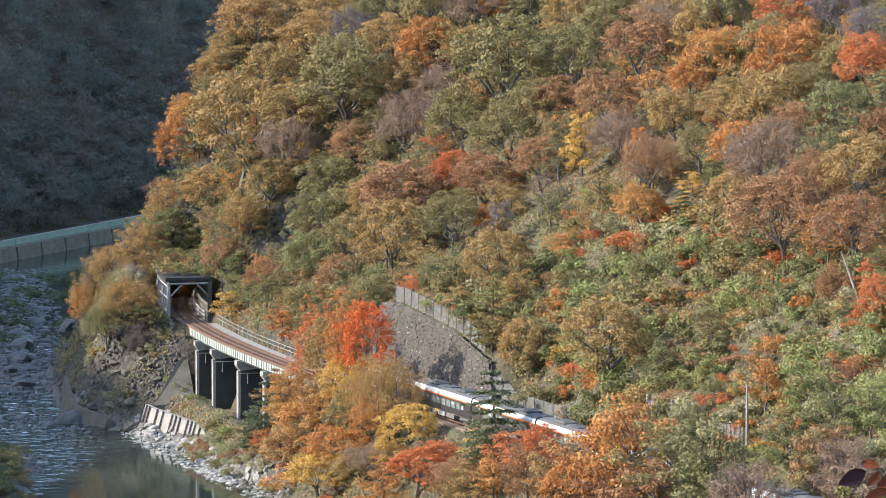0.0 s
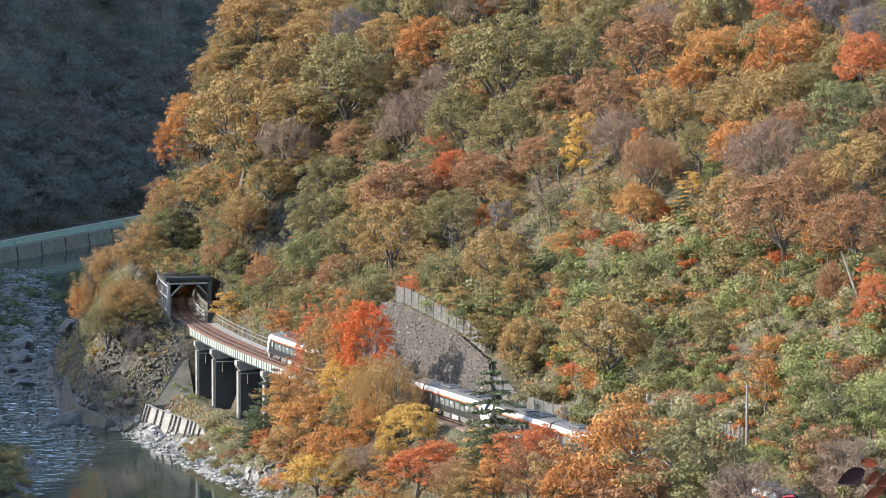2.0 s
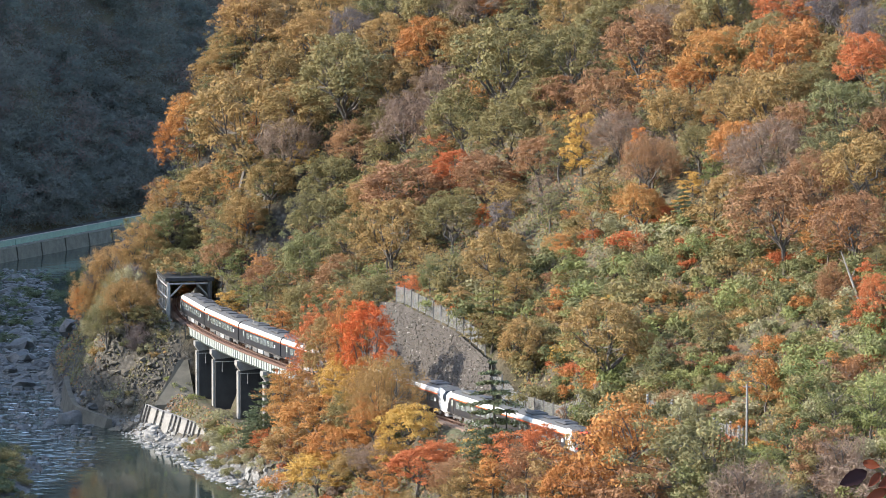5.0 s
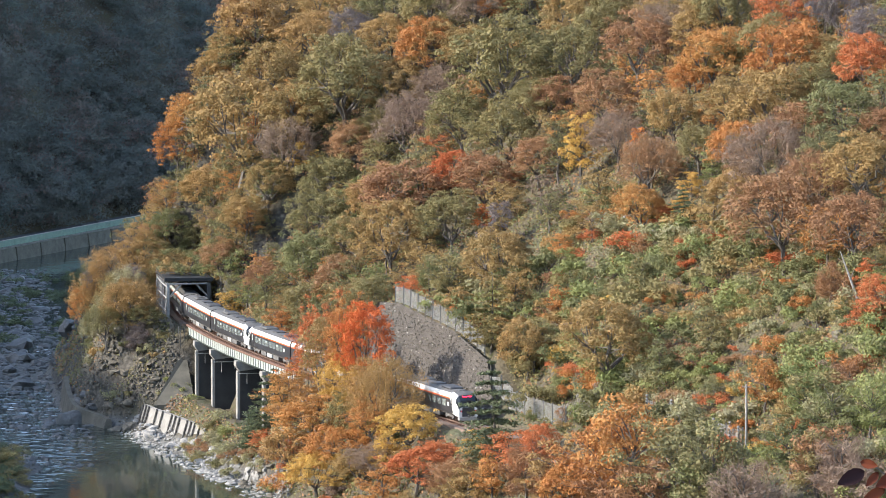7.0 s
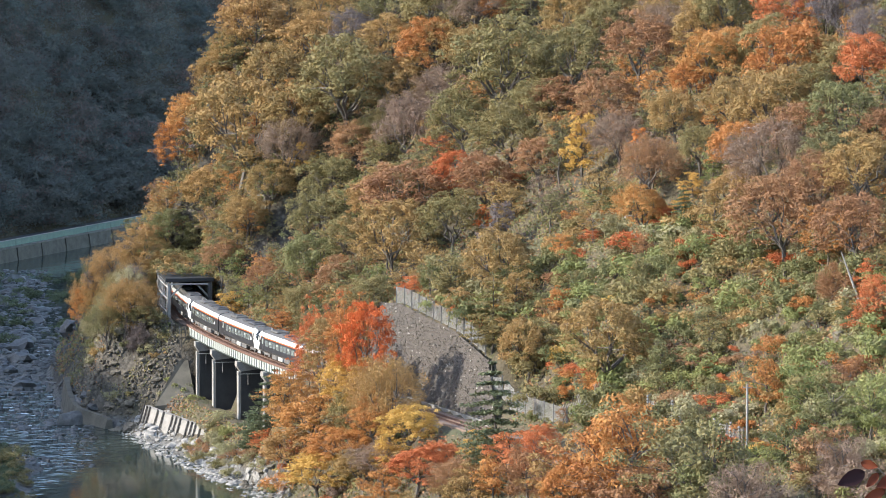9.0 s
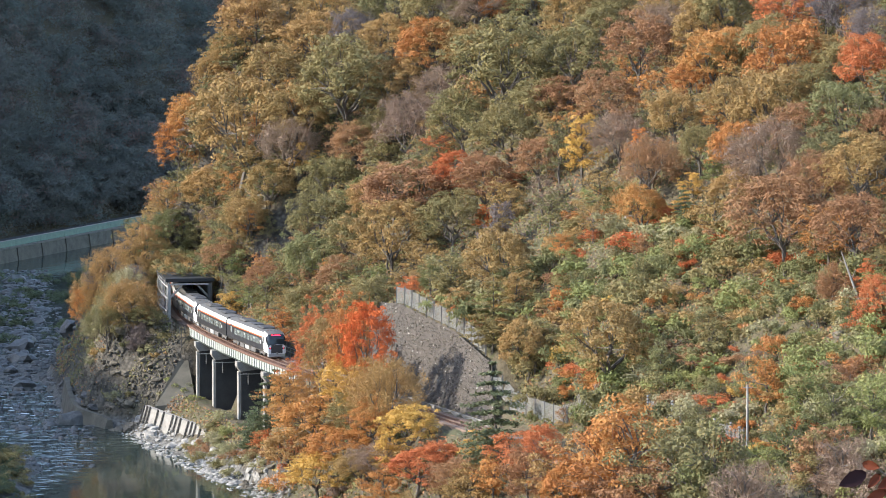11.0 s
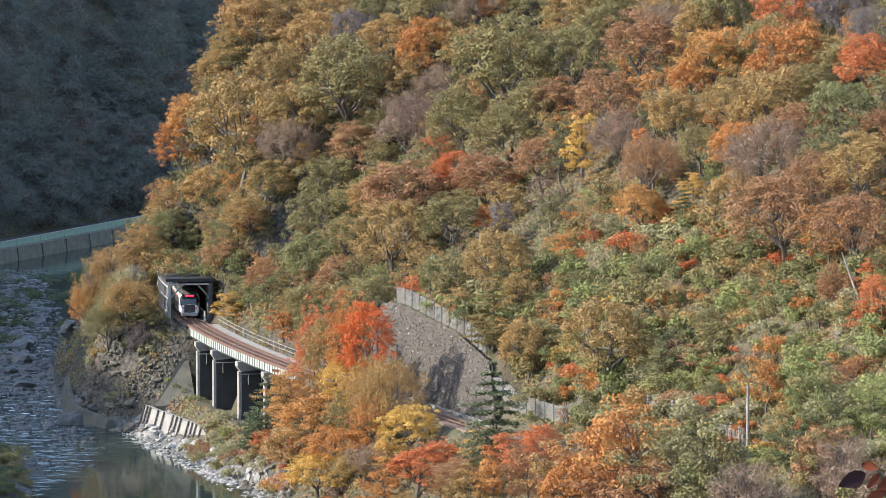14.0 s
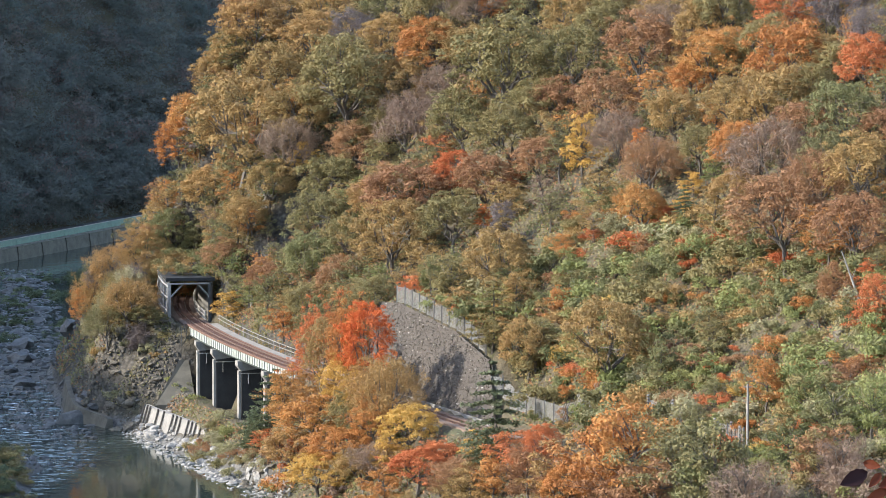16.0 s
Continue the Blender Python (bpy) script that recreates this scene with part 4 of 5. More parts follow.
def far_woods():
    """The shaded forest on the far bank, too dense to count."""
    rng = np.random.default_rng(8)
    for colour, n in (("bare", 620), ("hazed_rust", 120)):
        x, y = rng.uniform(-130, 0, 12000), rng.uniform(975, 1290, 12000)
        e = bank_distance(x, y)
        ok = (e > 9.5) & (e < 9.5 + 52 * rng.random(x.size) ** 1.7)
        x, y = x[ok][:n], y[ok][:n]
        # a close edge of scrub above the road
        t, e = rng.uniform(-130, 190, n // 3), rng.uniform(8.8, 14.5, n // 3)
        x, y = np.append(x, -82 + 0.347 * t - 0.938 * e), np.append(y, 999 + 0.938 * t + 0.347 * e)
        z = height(x, y)
        verts = []
        for i in range(len(x)):
            k = 12
            r = 2.0 + rng.random() * 1.2
            c = np.stack([x[i] + rng.normal(size=k) * r, y[i] + rng.normal(size=k) * r, z[i] + 0.2 + rng.random(k) * 6.5], 1)
            verts.append(leaf_cloud(rng, c, 1.3 + rng.random(k), 640, 0.24, 0.8, 0.2, 0.6, 0.5, 0.5))
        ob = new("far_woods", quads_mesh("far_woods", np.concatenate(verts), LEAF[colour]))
        tagged(ob, "dense mixed forest on the shaded far bank", "forest", kind="stuff")


far_woods()

# ---------------------------------------------------------------- railway: track, bridge, gallery


def along(bm, s0, s1, step, d0, d1, z0, z1):
    """Adds a bar that follows the track from s0 to s1, between two offsets and two heights."""
    ss = np.linspace(s0, s1, max(2, int(round((s1 - s0) / step)) + 1))
    rings = []
    for s in ss:
        m = rail_pose(s)
        rings.append([bm.verts.new(m @ Vector((d, 0, z))) for d, z in ((d0, z0), (d1, z0), (d1, z1), (d0, z1))])
    for a, b in zip(rings, rings[1:]):
        for i in range(4):
            bm.faces.new((a[i], a[(i + 1) % 4], b[(i + 1) % 4], b[i]))
    bm.faces.new(rings[0][::-1])
    bm.faces.new(rings[-1])
    bmesh.ops.recalc_face_normals(bm, faces=bm.faces)
    return bm


def build_track():
    bed = empty("railway_track", Matrix(), "single railway track with rusty rails on brown timber sleepers", "track")
    bed["kind"] = "structure"
    for a, b in ((-120, 61.0), (126.0, 190)):
        part("ballast_bed", along(bmesh.new(), a, b, 3, -1.9, 1.9, -0.9, -0.22), BALLAST, bed, "brown ballast")
    for d in (-0.57, 0.57):
        part("rail", along(bmesh.new(), -120, 190, 2, d - 0.04, d + 0.04, -0.14, 0.03), RAIL, bed)
    me = bpy.data.meshes.new("sleeper")
    bm = box(bmesh.new(), (2.3, 0.24, 0.16), pose(0, 0, -0.2), 0.015)
    bm.to_mesh(me)
    bm.free()
    me.materials.append(RUST)
    for s in np.concatenate([np.arange(-12, 61, 0.8), np.arange(62, 126, 0.62), np.arange(127, 168, 0.8)]):
        ob = new("sleeper", me)
        ob.parent = bed
        ob.matrix_basis = rail_pose(s)
    trough = empty("cable_trough", Matrix(), "pale concrete cable trough along the foot of the wall", "trough")
    for s in range(0, 56, 2):
        part("trough_cover", along(bmesh.new(), s, s + 1.94, 1, 2.6, 2.74, -0.5, 0.02), PALE_CONCRETE, trough)


def build_bridge():
    br = empty("railway_bridge", Matrix(), "curved steel plate girder railway bridge with pale green panels", "bridge")
    for d, out in ((-1.3, -1), (1.2, 1)):
        # stiffener shadows are painted as dark web between pale, sunlit-toned plates
        part("girder_web", along(bmesh.new(), 62, 125, 2.1, d - 0.02, d + 0.02, -1.5, -0.38), GIRDER_WEB, br, "dark green girder web with stiffener shade in its colour")
        part("top_flange", along(bmesh.new(), 62, 125, 2.1, d - 0.2, d + 0.2, -0.38, -0.34), RUST, br, "rusty top flange")
        part("bottom_flange", along(bmesh.new(), 62, 125, 2.1, d - 0.2, d + 0.2, -1.57, -1.5), GIRDER_WEB, br)
        for s in np.arange(62.3, 124.6, 1.25):
            part("lit_web_panel", along(bmesh.new(), s, s + 0.78, 0.78, d + out * 0.021, d + out * 0.1, -1.46, -0.41), GIRDER, br, "pale green plate for the sunlit web between stiffeners")
    part("deck", along(bmesh.new(), 61.5, 126, 2, -1.5, 1.5, -0.335, -0.29), RUST, br, "brown timber deck")
    for d in (-1.42, 1.4):
        part("guard_timber", along(bmesh.new(), 61.5, 126, 2, d - 0.1, d + 0.1, -0.289, -0.1), RUST, br)
    for s in range(62, 126, 4):
        part("walkway_slab", along(bmesh.new(), s, s + 3.97, 2, 1.55, 2.9, -0.32, -0.2), PALE_CONCRETE, br, "pale concrete walkway slab")
    for s in range(62, 127, 3):
        p = rail_pose(s, 3.0, -0.25).translation
        part("rail_post", rod(bmesh.new(), p, p + Vector((0, 0, 1.25)), 0.035), POST_STEEL, br)
    for z in (0.45, 0.98):
        part("handrail", along(bmesh.new(), 62, 126.5, 2, 2.97, 3.03, z - 0.03, z + 0.03), POST_STEEL, br, "pale steel handrail")
    for s, base in ((116.0, -11.2), (104.5, -11.2), (89.5, -11.5), (76.0, -11.5)):
        m = rail_pose(s)
        pier = empty("bridge_pier", m, "weathered concrete bridge pier with a bracketed cap", "pier", "bridge piers")
        bm = bmesh.new()
        box(bm, (3.2, 1.15, -2.5 - base), m @ pose(0.1, 0, (base - 2.5) / 2), 0.06)
        bmesh.ops.transform(bm, matrix=m.inverted(), verts=bm.verts)
        # the shade on the shaft's broad face is put into its colour
        part("shaft", bm, DARK_CONCRETE, pier, "near-black concrete shaft, shade painted in")
        # added pale strip paints in the sunlit side of the pier
        bm = box(bmesh.new(), (0.34, 0.9, -2.9 - base), pose(-1.62, 0, (base - 2.9) / 2), 0.05)
        part("lit_strip", bm, PALE_CONCRETE, pier, "pale concrete strip, sunlight painted in")
        bm = bmesh.new()
        v = [bm.verts.new((x, y, z)) for y in (-0.7, 0.7) for x, z in ((-2.0, -1.575), (2.0, -1.575), (2.0, -2.1), (1.6, -2.6), (-1.5, -2.9), (-2.0, -2.2))]
        bm.faces.new(v[:6])
        bm.faces.new(v[6:][::-1])
        for i in range(6):
            bm.faces.new((v[i], v[6 + i], v[6 + (i + 1) % 6], v[(i + 1) % 6]))
        bmesh.ops.recalc_face_normals(bm, faces=bm.faces)
        part("cap", bm, PALE_CONCRETE, pier)
        bm = bmesh.new()
        rod(bm, (-2.0, -1.0, -3.2), (2.6, -1.0, -3.2), 0.05)
        rod(bm, (-0.6, -1.0, -3.2), (-0.6, -1.0, -4.6), 0.05)
        rod(bm, (1.2, -1.0, -2.1), (1.2, -1.0, -4.2), 0.04)
        part("pipe_bracket", bm, POST_STEEL, pier)
    ab = empty("bridge_abutment", Matrix(), "dark concrete abutment with a steel inspection ladder", "abutment")
    part("block", along(bmesh.new(), 125.3, 131, 2, -1.9, 2.4, -10.5, -0.9), DARK_CONCRETE, ab)
    bm = bmesh.new()
    for d in (-2.6, -1.95):
        for s in (123.6, 125.0):
            p = rail_pose(s, d).translation
            rod(bm, p + Vector((0, 0, -6.5)), p + Vector((0, 0, -0.4)), 0.06)
    for z in np.arange(-6.2, -0.4, 1.1):
        rod(bm, rail_pose(123.6, -2.6, z).translation, rail_pose(125.0, -1.95, z).translation, 0.04)
        rod(bm, rail_pose(123.6, -2.6, z).translation, rail_pose(123.6, -1.95, z).translation, 0.04)
    part("ladder_frame", bm, DARK_STEEL, ab)


def build_gallery():
    g = empty("rock_shed", Matrix(), "dark steel and concrete rock shed over the track", "rock shed")
    part("roof_slab", along(bmesh.new(), 131, 168, 2, -3.5, 3.0, 5.35, 5.72), BLACK_STEEL, g, "dark roof slab")
    part("back_wall", along(bmesh.new(), 131.3, 168, 2, 2.35, 2.95, -0.6, 5.34), CONCRETE, g, "stained concrete back wall")
    part("ground_beam", along(bmesh.new(), 131, 168, 2, -3.4, -2.9, -0.9, 0.15), CONCRETE, g)
    for z in (1.1, 3.0, 4.6):
        part("side_rail", along(bmesh.new(), 131, 168, 2, -3.42, -3.32, z - 0.08, z + 0.08), PALE_STEEL, g, "pale steel side rail")
    for s in np.arange(131.6, 168, 2.3):
        m = rail_pose(s, -3.2)
        part("side_post", box(bmesh.new(), (0.17, 0.17, 5.2), m @ pose(0, 0, 2.74), 0.02), PALE_STEEL, g)
    m = rail_pose(131)
    part("portal_beam", box(bmesh.new(), (6.9, 0.5, 0.52), m @ pose(-0.3, -0.2, 5.58), 0.04), BLACK_STEEL, g, "black portal beam")
    part("portal_trim", box(bmesh.new(), (5.4, 0.2, 0.22), m @ pose(-0.4, -0.46, 5.0), 0.02), POST_STEEL, g, "grey steel strut")
    for d in (-3.25, 2.45):
        part("portal_post", box(bmesh.new(), (0.42, 0.5, 5.6), m @ pose(d, -0.2, 2.3), 0.03), POST_STEEL if d < 0 else DARK_STEEL, g)
    for a, b in (((-3.0, 3.2), (-1.3, 4.95)), ((2.3, 3.2), (0.7, 4.95))):
        part("knee_brace", rod(bmesh.new(), m @ Vector((a[0], -0.3, a[1])), m @ Vector((b[0], -0.3, b[1])), 0.13, None, 4), POST_STEEL, g)
    fence = empty("inner_railing", Matrix(), "pale concrete railing between track and rock shed wall", "railing")
    for s in np.arange(132, 168, 1.0):
        mm = rail_pose(s, 1.95)
        part("baluster", box(bmesh.new(), (0.16, 0.22, 1.5), mm @ pose(0, 0, 0.3), 0.02), PALE_STEEL, fence)
    for z in (0.35, 0.95):
        part("rail_bar", along(bmesh.new(), 131.5, 168, 2, 1.82, 1.9, z - 0.07, z + 0.07), PALE_STEEL, fence)
    end = empty("tunnel_mouth", Matrix(), "dark concrete tunnel lining beyond the rock shed", "tunnel")
    part("lining_wall", along(bmesh.new(), 168, 200, 2, -3.4, -2.9, -0.6, 5.4), CONCRETE, end)
    part("lining_wall", along(bmesh.new(), 168, 200, 2, 2.4, 2.9, -0.6, 5.4), CONCRETE, end)
    part("lining_roof", along(bmesh.new(), 168, 200, 2, -3.4, 2.9, 5.42, 5.9), CONCRETE, end)


build_track()
build_bridge()
build_gallery()

# ---------------------------------------------------------------- walls, fences, poles
ROCK = worn("dark_rock", (0.07, 0.06, 0.046), (0.16, 0.138, 0.105), 1.2, 0.95, bump=0.8, fine=6)
RUBBLE = worn("wall_rubble", (0.045, 0.037, 0.031), (0.085, 0.071, 0.06), 0.5, 0.95, bump=0.8, fine=5)


def rubble_material():
    m = Mat("wall_stone")
    geo = m.add("ShaderNodeNewGeometry")
    c = m.ramp(geo.outputs["Random Per Island"], [(0.0, (0.045, 0.036, 0.03)), (0.45, (0.068, 0.055, 0.046)), (0.8, (0.095, 0.078, 0.065)), (0.96, (0.14, 0.118, 0.1)), (1.0, (0.45, 0.42, 0.38))])
    c = m.mix(m.math("MULTIPLY", m.noise(0.3, 5), 0.55), c, (0.12, 0.115, 0.085))
    m.base(c, 0.95)
    m.bump(m.noise(7, 5), 0.6, 0.06)
    return m.m


WALL_STONE = rubble_material()


def stone_shape(seed, flat=0.7, detail=1):
    rng = random.Random(seed)
    bm = bmesh.new()
    bmesh.ops.create_icosphere(bm, subdivisions=detail, radius=1.0)
    for v in bm.verts:
        n = noise.noise(v.co * 1.1 + Vector((seed, 0, 0)))
        v.co *= 0.8 + 0.45 * n + rng.uniform(-0.08, 0.08)
        v.co.z *= flat
    co = np.array([v.co[:] for v in bm.verts])
    fa = np.array([[v.index for v in f.verts] for f in bm.faces])
    bm.free()
    return co, fa


def build_stone_wall():
    w = empty("retaining_wall", Matrix(), "tall dry-laid rubble stone retaining wall above the track", "retaining wall")
    verts, faces, rows = [], [], 14
    ss = np.arange(-1, 60.1, 1.0)
    for s in ss:
        top = max(0.3, float(wall_top(s)))
        for r in range(rows):
            z = top * r / (rows - 1)
            verts.append(rail_pose(s, 3.12 + z / 2.6, z - 0.3).translation[:])
    for i in range(len(ss) - 1):
        for r in range(rows - 1):
            a = i * rows + r
            faces.append((a, a + rows, a + rows + 1, a + 1))
    part("backing", (verts, [], faces), RUBBLE, w, "mortar and shadowed joints")
    rng = np.random.default_rng(4)
    shapes = [stone_shape(60 + i, 0.75) for i in range(6)]
    V, F, base = [], [], 0
    for s in np.arange(-0.5, 59.5, 0.31):
        top = float(wall_top(s))
        for z in np.arange(0.1, top - 0.05, 0.26):
            co, fa = shapes[rng.integers(6)]
            size = np.array([0.13, 0.18, 0.15]) * rng.uniform(0.6, 1.5)
            a = rng.uniform(0, 6.28)
            ca, sa = math.cos(a), math.sin(a)
            p = co @ np.array([[ca, sa, 0], [-sa, ca, 0], [0, 0, 1]]) * size
            m = rail_pose(s + rng.normal() * 0.1, 3.15 + z / 2.6 + rng.normal() * 0.06, z - 0.3 + rng.normal() * 0.06)
            V.append(p @ np.array(m.to_3x3()).T + np.array(m.translation))
            F.append(fa + base)
            base += len(co)
    me = bpy.data.meshes.new("rubble_stones")
    me.from_pydata(np.concatenate(V).tolist(), [], np.concatenate(F).tolist())
    me.materials.append(WALL_STONE)
    ob = new("rubble_stones", me)
    ob.parent = w
    tagged(ob, "grey-brown rubble stones", kind="stuff")


FENCE_POST = worn("fence_post", (0.09, 0.085, 0.08), (0.2, 0.19, 0.175), 2, 0.7, 0.1)
NET = worn("galvanised_net", (0.25, 0.24, 0.22), (0.4, 0.39, 0.36), 2, 0.6, 0.1)


def net_mesh(w, h):
    bm = bmesh.new()
    for x in np.arange(-w / 2, w / 2 + 0.01, 0.16):
        box(bm, (0.042, 0.02, h), pose(x, 0, h / 2))
    for z in np.arange(0.05, h + 0.01, 0.2):
        box(bm, (w, 0.02, 0.02), pose(0, 0.022, z))
    me = bpy.data.meshes.new("net_panel")
    bm.to_mesh(me)
    bm.free()
    me.materials.append(NET)
    return me


def fence_run(points, high, label):
    """A net fence whose posts stand at the points."""
    f = empty("net_fence", Matrix(), label, "fence", "slope fences")
    for p in points:
        part("post", box(bmesh.new(), (0.17, 0.17, high + 0.4), Matrix.Translation(p) @ pose(0, 0, high / 2), 0.01), FENCE_POST, f)
    for a, b in zip(points, points[1:]):
        v = b - a
        me = net_mesh(math.hypot(v.x, v.y), high)
        shear = Matrix.Identity(4)
        shear[2][0] = v.z / max(0.1, math.hypot(v.x, v.y))
        ob = new("net_panel", me)
        ob.parent = f
        ob.matrix_basis = Matrix.Translation((a + b) / 2) @ pose(0, 0, 0.05, 0, 0, math.degrees(math.atan2(v.y, v.x))) @ shear
    return f


def on_ground(s, d, lift=0.0):
    p = rail_pose(s, d).translation
    return Vector((p.x, p.y, float(height(p.x, p.y)[0]) + lift))


def build_fences():
    pts = []
    for s in np.arange(48, 11, -3.0):
        top = float(wall_top(s))
        p = rail_pose(s, 3.4 + top / 2.6 + 0.3).translation
        pts.append(Vector((p.x, p.y, top - 0.35)))
    fence_run(pts, 2.0, "grey steel net fence along the top of the stone wall")
    fence_run([on_ground(s, d) for s, d in ((6.5, 5.2), (3.4, 5.4), (0.4, 5.2), (-2.6, 5.1), (-5.6, 5.0), (-8.6, 5.0), (-11.6, 5.0), (-14.6, 5.0), (-17.8, 5.0))], 2.2, "weathered steel net fence at the foot of the brushy slope")
    fence_run([on_ground(s, d) for s, d in ((-18.4, 5.2), (-19.4, 6.8), (-20.4, 8.4), (-21.2, 10.0), (-22.0, 11.8))], 2.0, "steel net fence climbing the slope")
    fence_run([on_ground(s, d) for s, d in ((-36, 8.3), (-39, 8.4), (-42, 8.6), (-45, 8.6))], 2.2, "rusty steel net fence among the shrubs")
    fence_run([on_ground(s, d) for s, d in ((-57.5, 8.0), (-60, 8.1), (-62.3, 8.1), (-64.6, 8.1))], 2.2, "dark steel net fence beside the pole")
    fence_run([on_ground(s, d) for s, d in ((122.5, 6.0), (120.8, 6.1), (119.1, 6.2), (117.4, 6.3))], 1.8, "short steel net fence beside the yellow bush")
    base = on_ground(-65.8, 8.0)
    pole = empty("utility_pole", Matrix.Translation(base), "slender grey concrete utility pole on the slope", "pole")
    part("shaft", rod(bmesh.new(), (0, 0, -0.5), (0, 0, 7.2), 0.16, 0.11, 8), PALE_CONCRETE, pole)
    part("crossarm", box(bmesh.new(), (0.9, 0.1, 0.1), pose(0, 0, 6.9), 0.01), POST_STEEL, pole)
    for s, d in ((-36.5, 8.0), (-43.5, 8.2), (-57.6, 7.6), (-62.0, 7.7), (-64.8, 7.5)):
        b = on_ground(s, d)
        ob = empty("cable_post", Matrix.Translation(b), "short cable post with pale ribbed insulators", "post", "cable posts")
        part("shaft", rod(bmesh.new(), (0, 0, -0.3), (0, 0, 3.1), 0.07), DARK_STEEL, ob)
        for z in np.arange(0.9, 3.1, 0.34):
            part("insulator", rod(bmesh.new(), (0, 0, z), (0, 0, z + 0.17), 0.17, 0.13, 8), PALE_CONCRETE, ob)


def build_river_walls():
    # the ribbed wall at the water's edge below the bridge
    w = empty("ribbed_river_wall", Matrix(), "sloping concrete river wall with raised ribs", "river wall")
    pts = [(119.5, -8.6), (114, -8.0), (108, -7.2), (102, -6.6), (96, -6.1), (90.5, -5.9)]
    for (s0, d0), (s1, d1) in zip(pts, pts[1:]):
        bm = bmesh.new()
        ring = []
        for s, d in ((s0 - 0.03, d0), (s1 + 0.03, d1)):
            m = rail_pose(s)
            ring.append([bm.verts.new(m @ Vector(q)) for q in ((d - 1.1, 0, -14.8), (d, 0, -10.6), (d + 0.7, 0, -10.6), (d + 0.7, 0, -14.8))])
        for i in range(4):
            bm.faces.new((ring[0][i], ring[0][(i + 1) % 4], ring[1][(i + 1) % 4], ring[1][i]))
        bm.faces.new(ring[0][::-1])
        bm.faces.new(ring[1])
        bmesh.ops.recalc_face_normals(bm, faces=bm.faces)
        part("wall_panel", bm, PALE_CONCRETE, w)
    for i, s in enumerate((118.5, 117, 115.6, 112, 109.5, 105.5, 103.8, 102, 98.5, 96.8, 95.0, 92.5)):
        d = float(np.interp(s, [p[0] for p in pts][::-1], [p[1] for p in pts][::-1]))
        m = rail_pose(s)
        a, b = m @ Vector((d - 1.3, 0, -14.6)), m @ Vector((d - 0.12, 0, -10.4))
        bm = rod(bmesh.new(), a, b, 0.15, 0.13, 4)
        part("rib", bm, DARK_CONCRETE, w, "dark rib")
    # apron slab under the bridge
    bm = bmesh.new()
    v = [bm.verts.new(rail_pose(s, d, z).translation) for s, d, z in ((123.2, -1.8, -4.4), (122.4, -3.2, -5.0), (117.2, -7.4, -10.5), (116.4, -1.8, -10.2))]
    bm.faces.new(v)
    ext = bmesh.ops.extrude_face_region(bm, geom=list(bm.faces))
    bmesh.ops.translate(bm, vec=(0, 0, -1.2), verts=[x for x in ext["geom"] if isinstance(x, bmesh.types.BMVert)])
    bmesh.ops.recalc_face_normals(bm, faces=bm.faces)
    tagged(part("concrete_apron", bm, STAINED), "stained concrete slope apron under the bridge", "slope apron")
    # curved wall at the foot of the spur
    bm = bmesh.new()
    rings = []
    for i in range(15):
        st = 121.0 + i * 2.0
        d, top = -13.4 - 3.4 * float(ease(i, 0, 5)), -12.7 + 0.2 * i
        m = rail_pose(st)
        rings.append([bm.verts.new(m @ Vector(q)) for q in ((d - 0.9, 0, -15.6), (d, 0, top), (d + 0.7, 0, top), (d + 0.9, 0, -15.6))])
    for p, q in zip(rings, rings[1:]):
        for k in range(4):
            bm.faces.new((p[k], p[(k + 1) % 4], q[(k + 1) % 4], q[k]))
    bm.faces.new(rings[0][::-1])
    bm.faces.new(rings[-1])
    bmesh.ops.recalc_face_normals(bm, faces=bm.faces)
    tagged(part("toe_wall", bm, STAINED), "smooth curved concrete wall at the cliff's foot", "river wall")


def build_far_road():
    r = empty("far_road_wall", Matrix(), "concrete road retaining wall with a green guard fence", "road wall")
    green = worn("green_paint", (0.05, 0.11, 0.09), (0.1, 0.2, 0.16), 1.0, 0.6)
    way = Vector((0.347, 0.938, 0)).normalized()
    left = Vector((-0.938, 0.347, 0))
    o = Vector((-82.0, 999.0, 0))
    turn = math.degrees(math.atan2(way.y, way.x))
    for i in range(-12, 16):
        c = o + way * (i * 11.0)
        m = Matrix.Translation(c) @ pose(0, 0, 0, 0, 0, turn)
        bm = bmesh.new()
        ends = []
        for x in (-5.25, 5.25):
            ends.append([bm.verts.new(m @ Vector(q)) for q in ((x, -0.5, -15), (x, -0.05, -11.6), (x, 0.9, -11.6), (x, 0.9, -15))])
        for k in range(4):
            bm.faces.new((ends[0][k], ends[0][(k + 1) % 4], ends[1][(k + 1) % 4], ends[1][k]))
        bm.faces.new(ends[0][::-1])
        bm.faces.new(ends[1])
        bmesh.ops.recalc_face_normals(bm, faces=bm.faces)
        part("wall_panel", bm, STAINED, r)
        part("coping", box(bmesh.new(), (10.96, 0.5, 0.3), m @ pose(0, 0.2, -11.4), 0.03), CONCRETE, r)
        part("guard_panel", box(bmesh.new(), (10.9, 0.06, 1.15), m @ pose(0, 0.2, -10.6), 0.01), green, r, "green painted guard panel")
        part("top_rail", box(bmesh.new(), (10.98, 0.14, 0.12), m @ pose(0, 0.2, -9.94), 0.02), POST_STEEL, r, "pale top rail")
    road = empty("far_road", Matrix(), "narrow asphalt road on the far bank", "road")
    road["kind"] = "structure"
    asphalt = worn("asphalt", (0.04, 0.04, 0.042), (0.07, 0.07, 0.07), 1, 0.9)
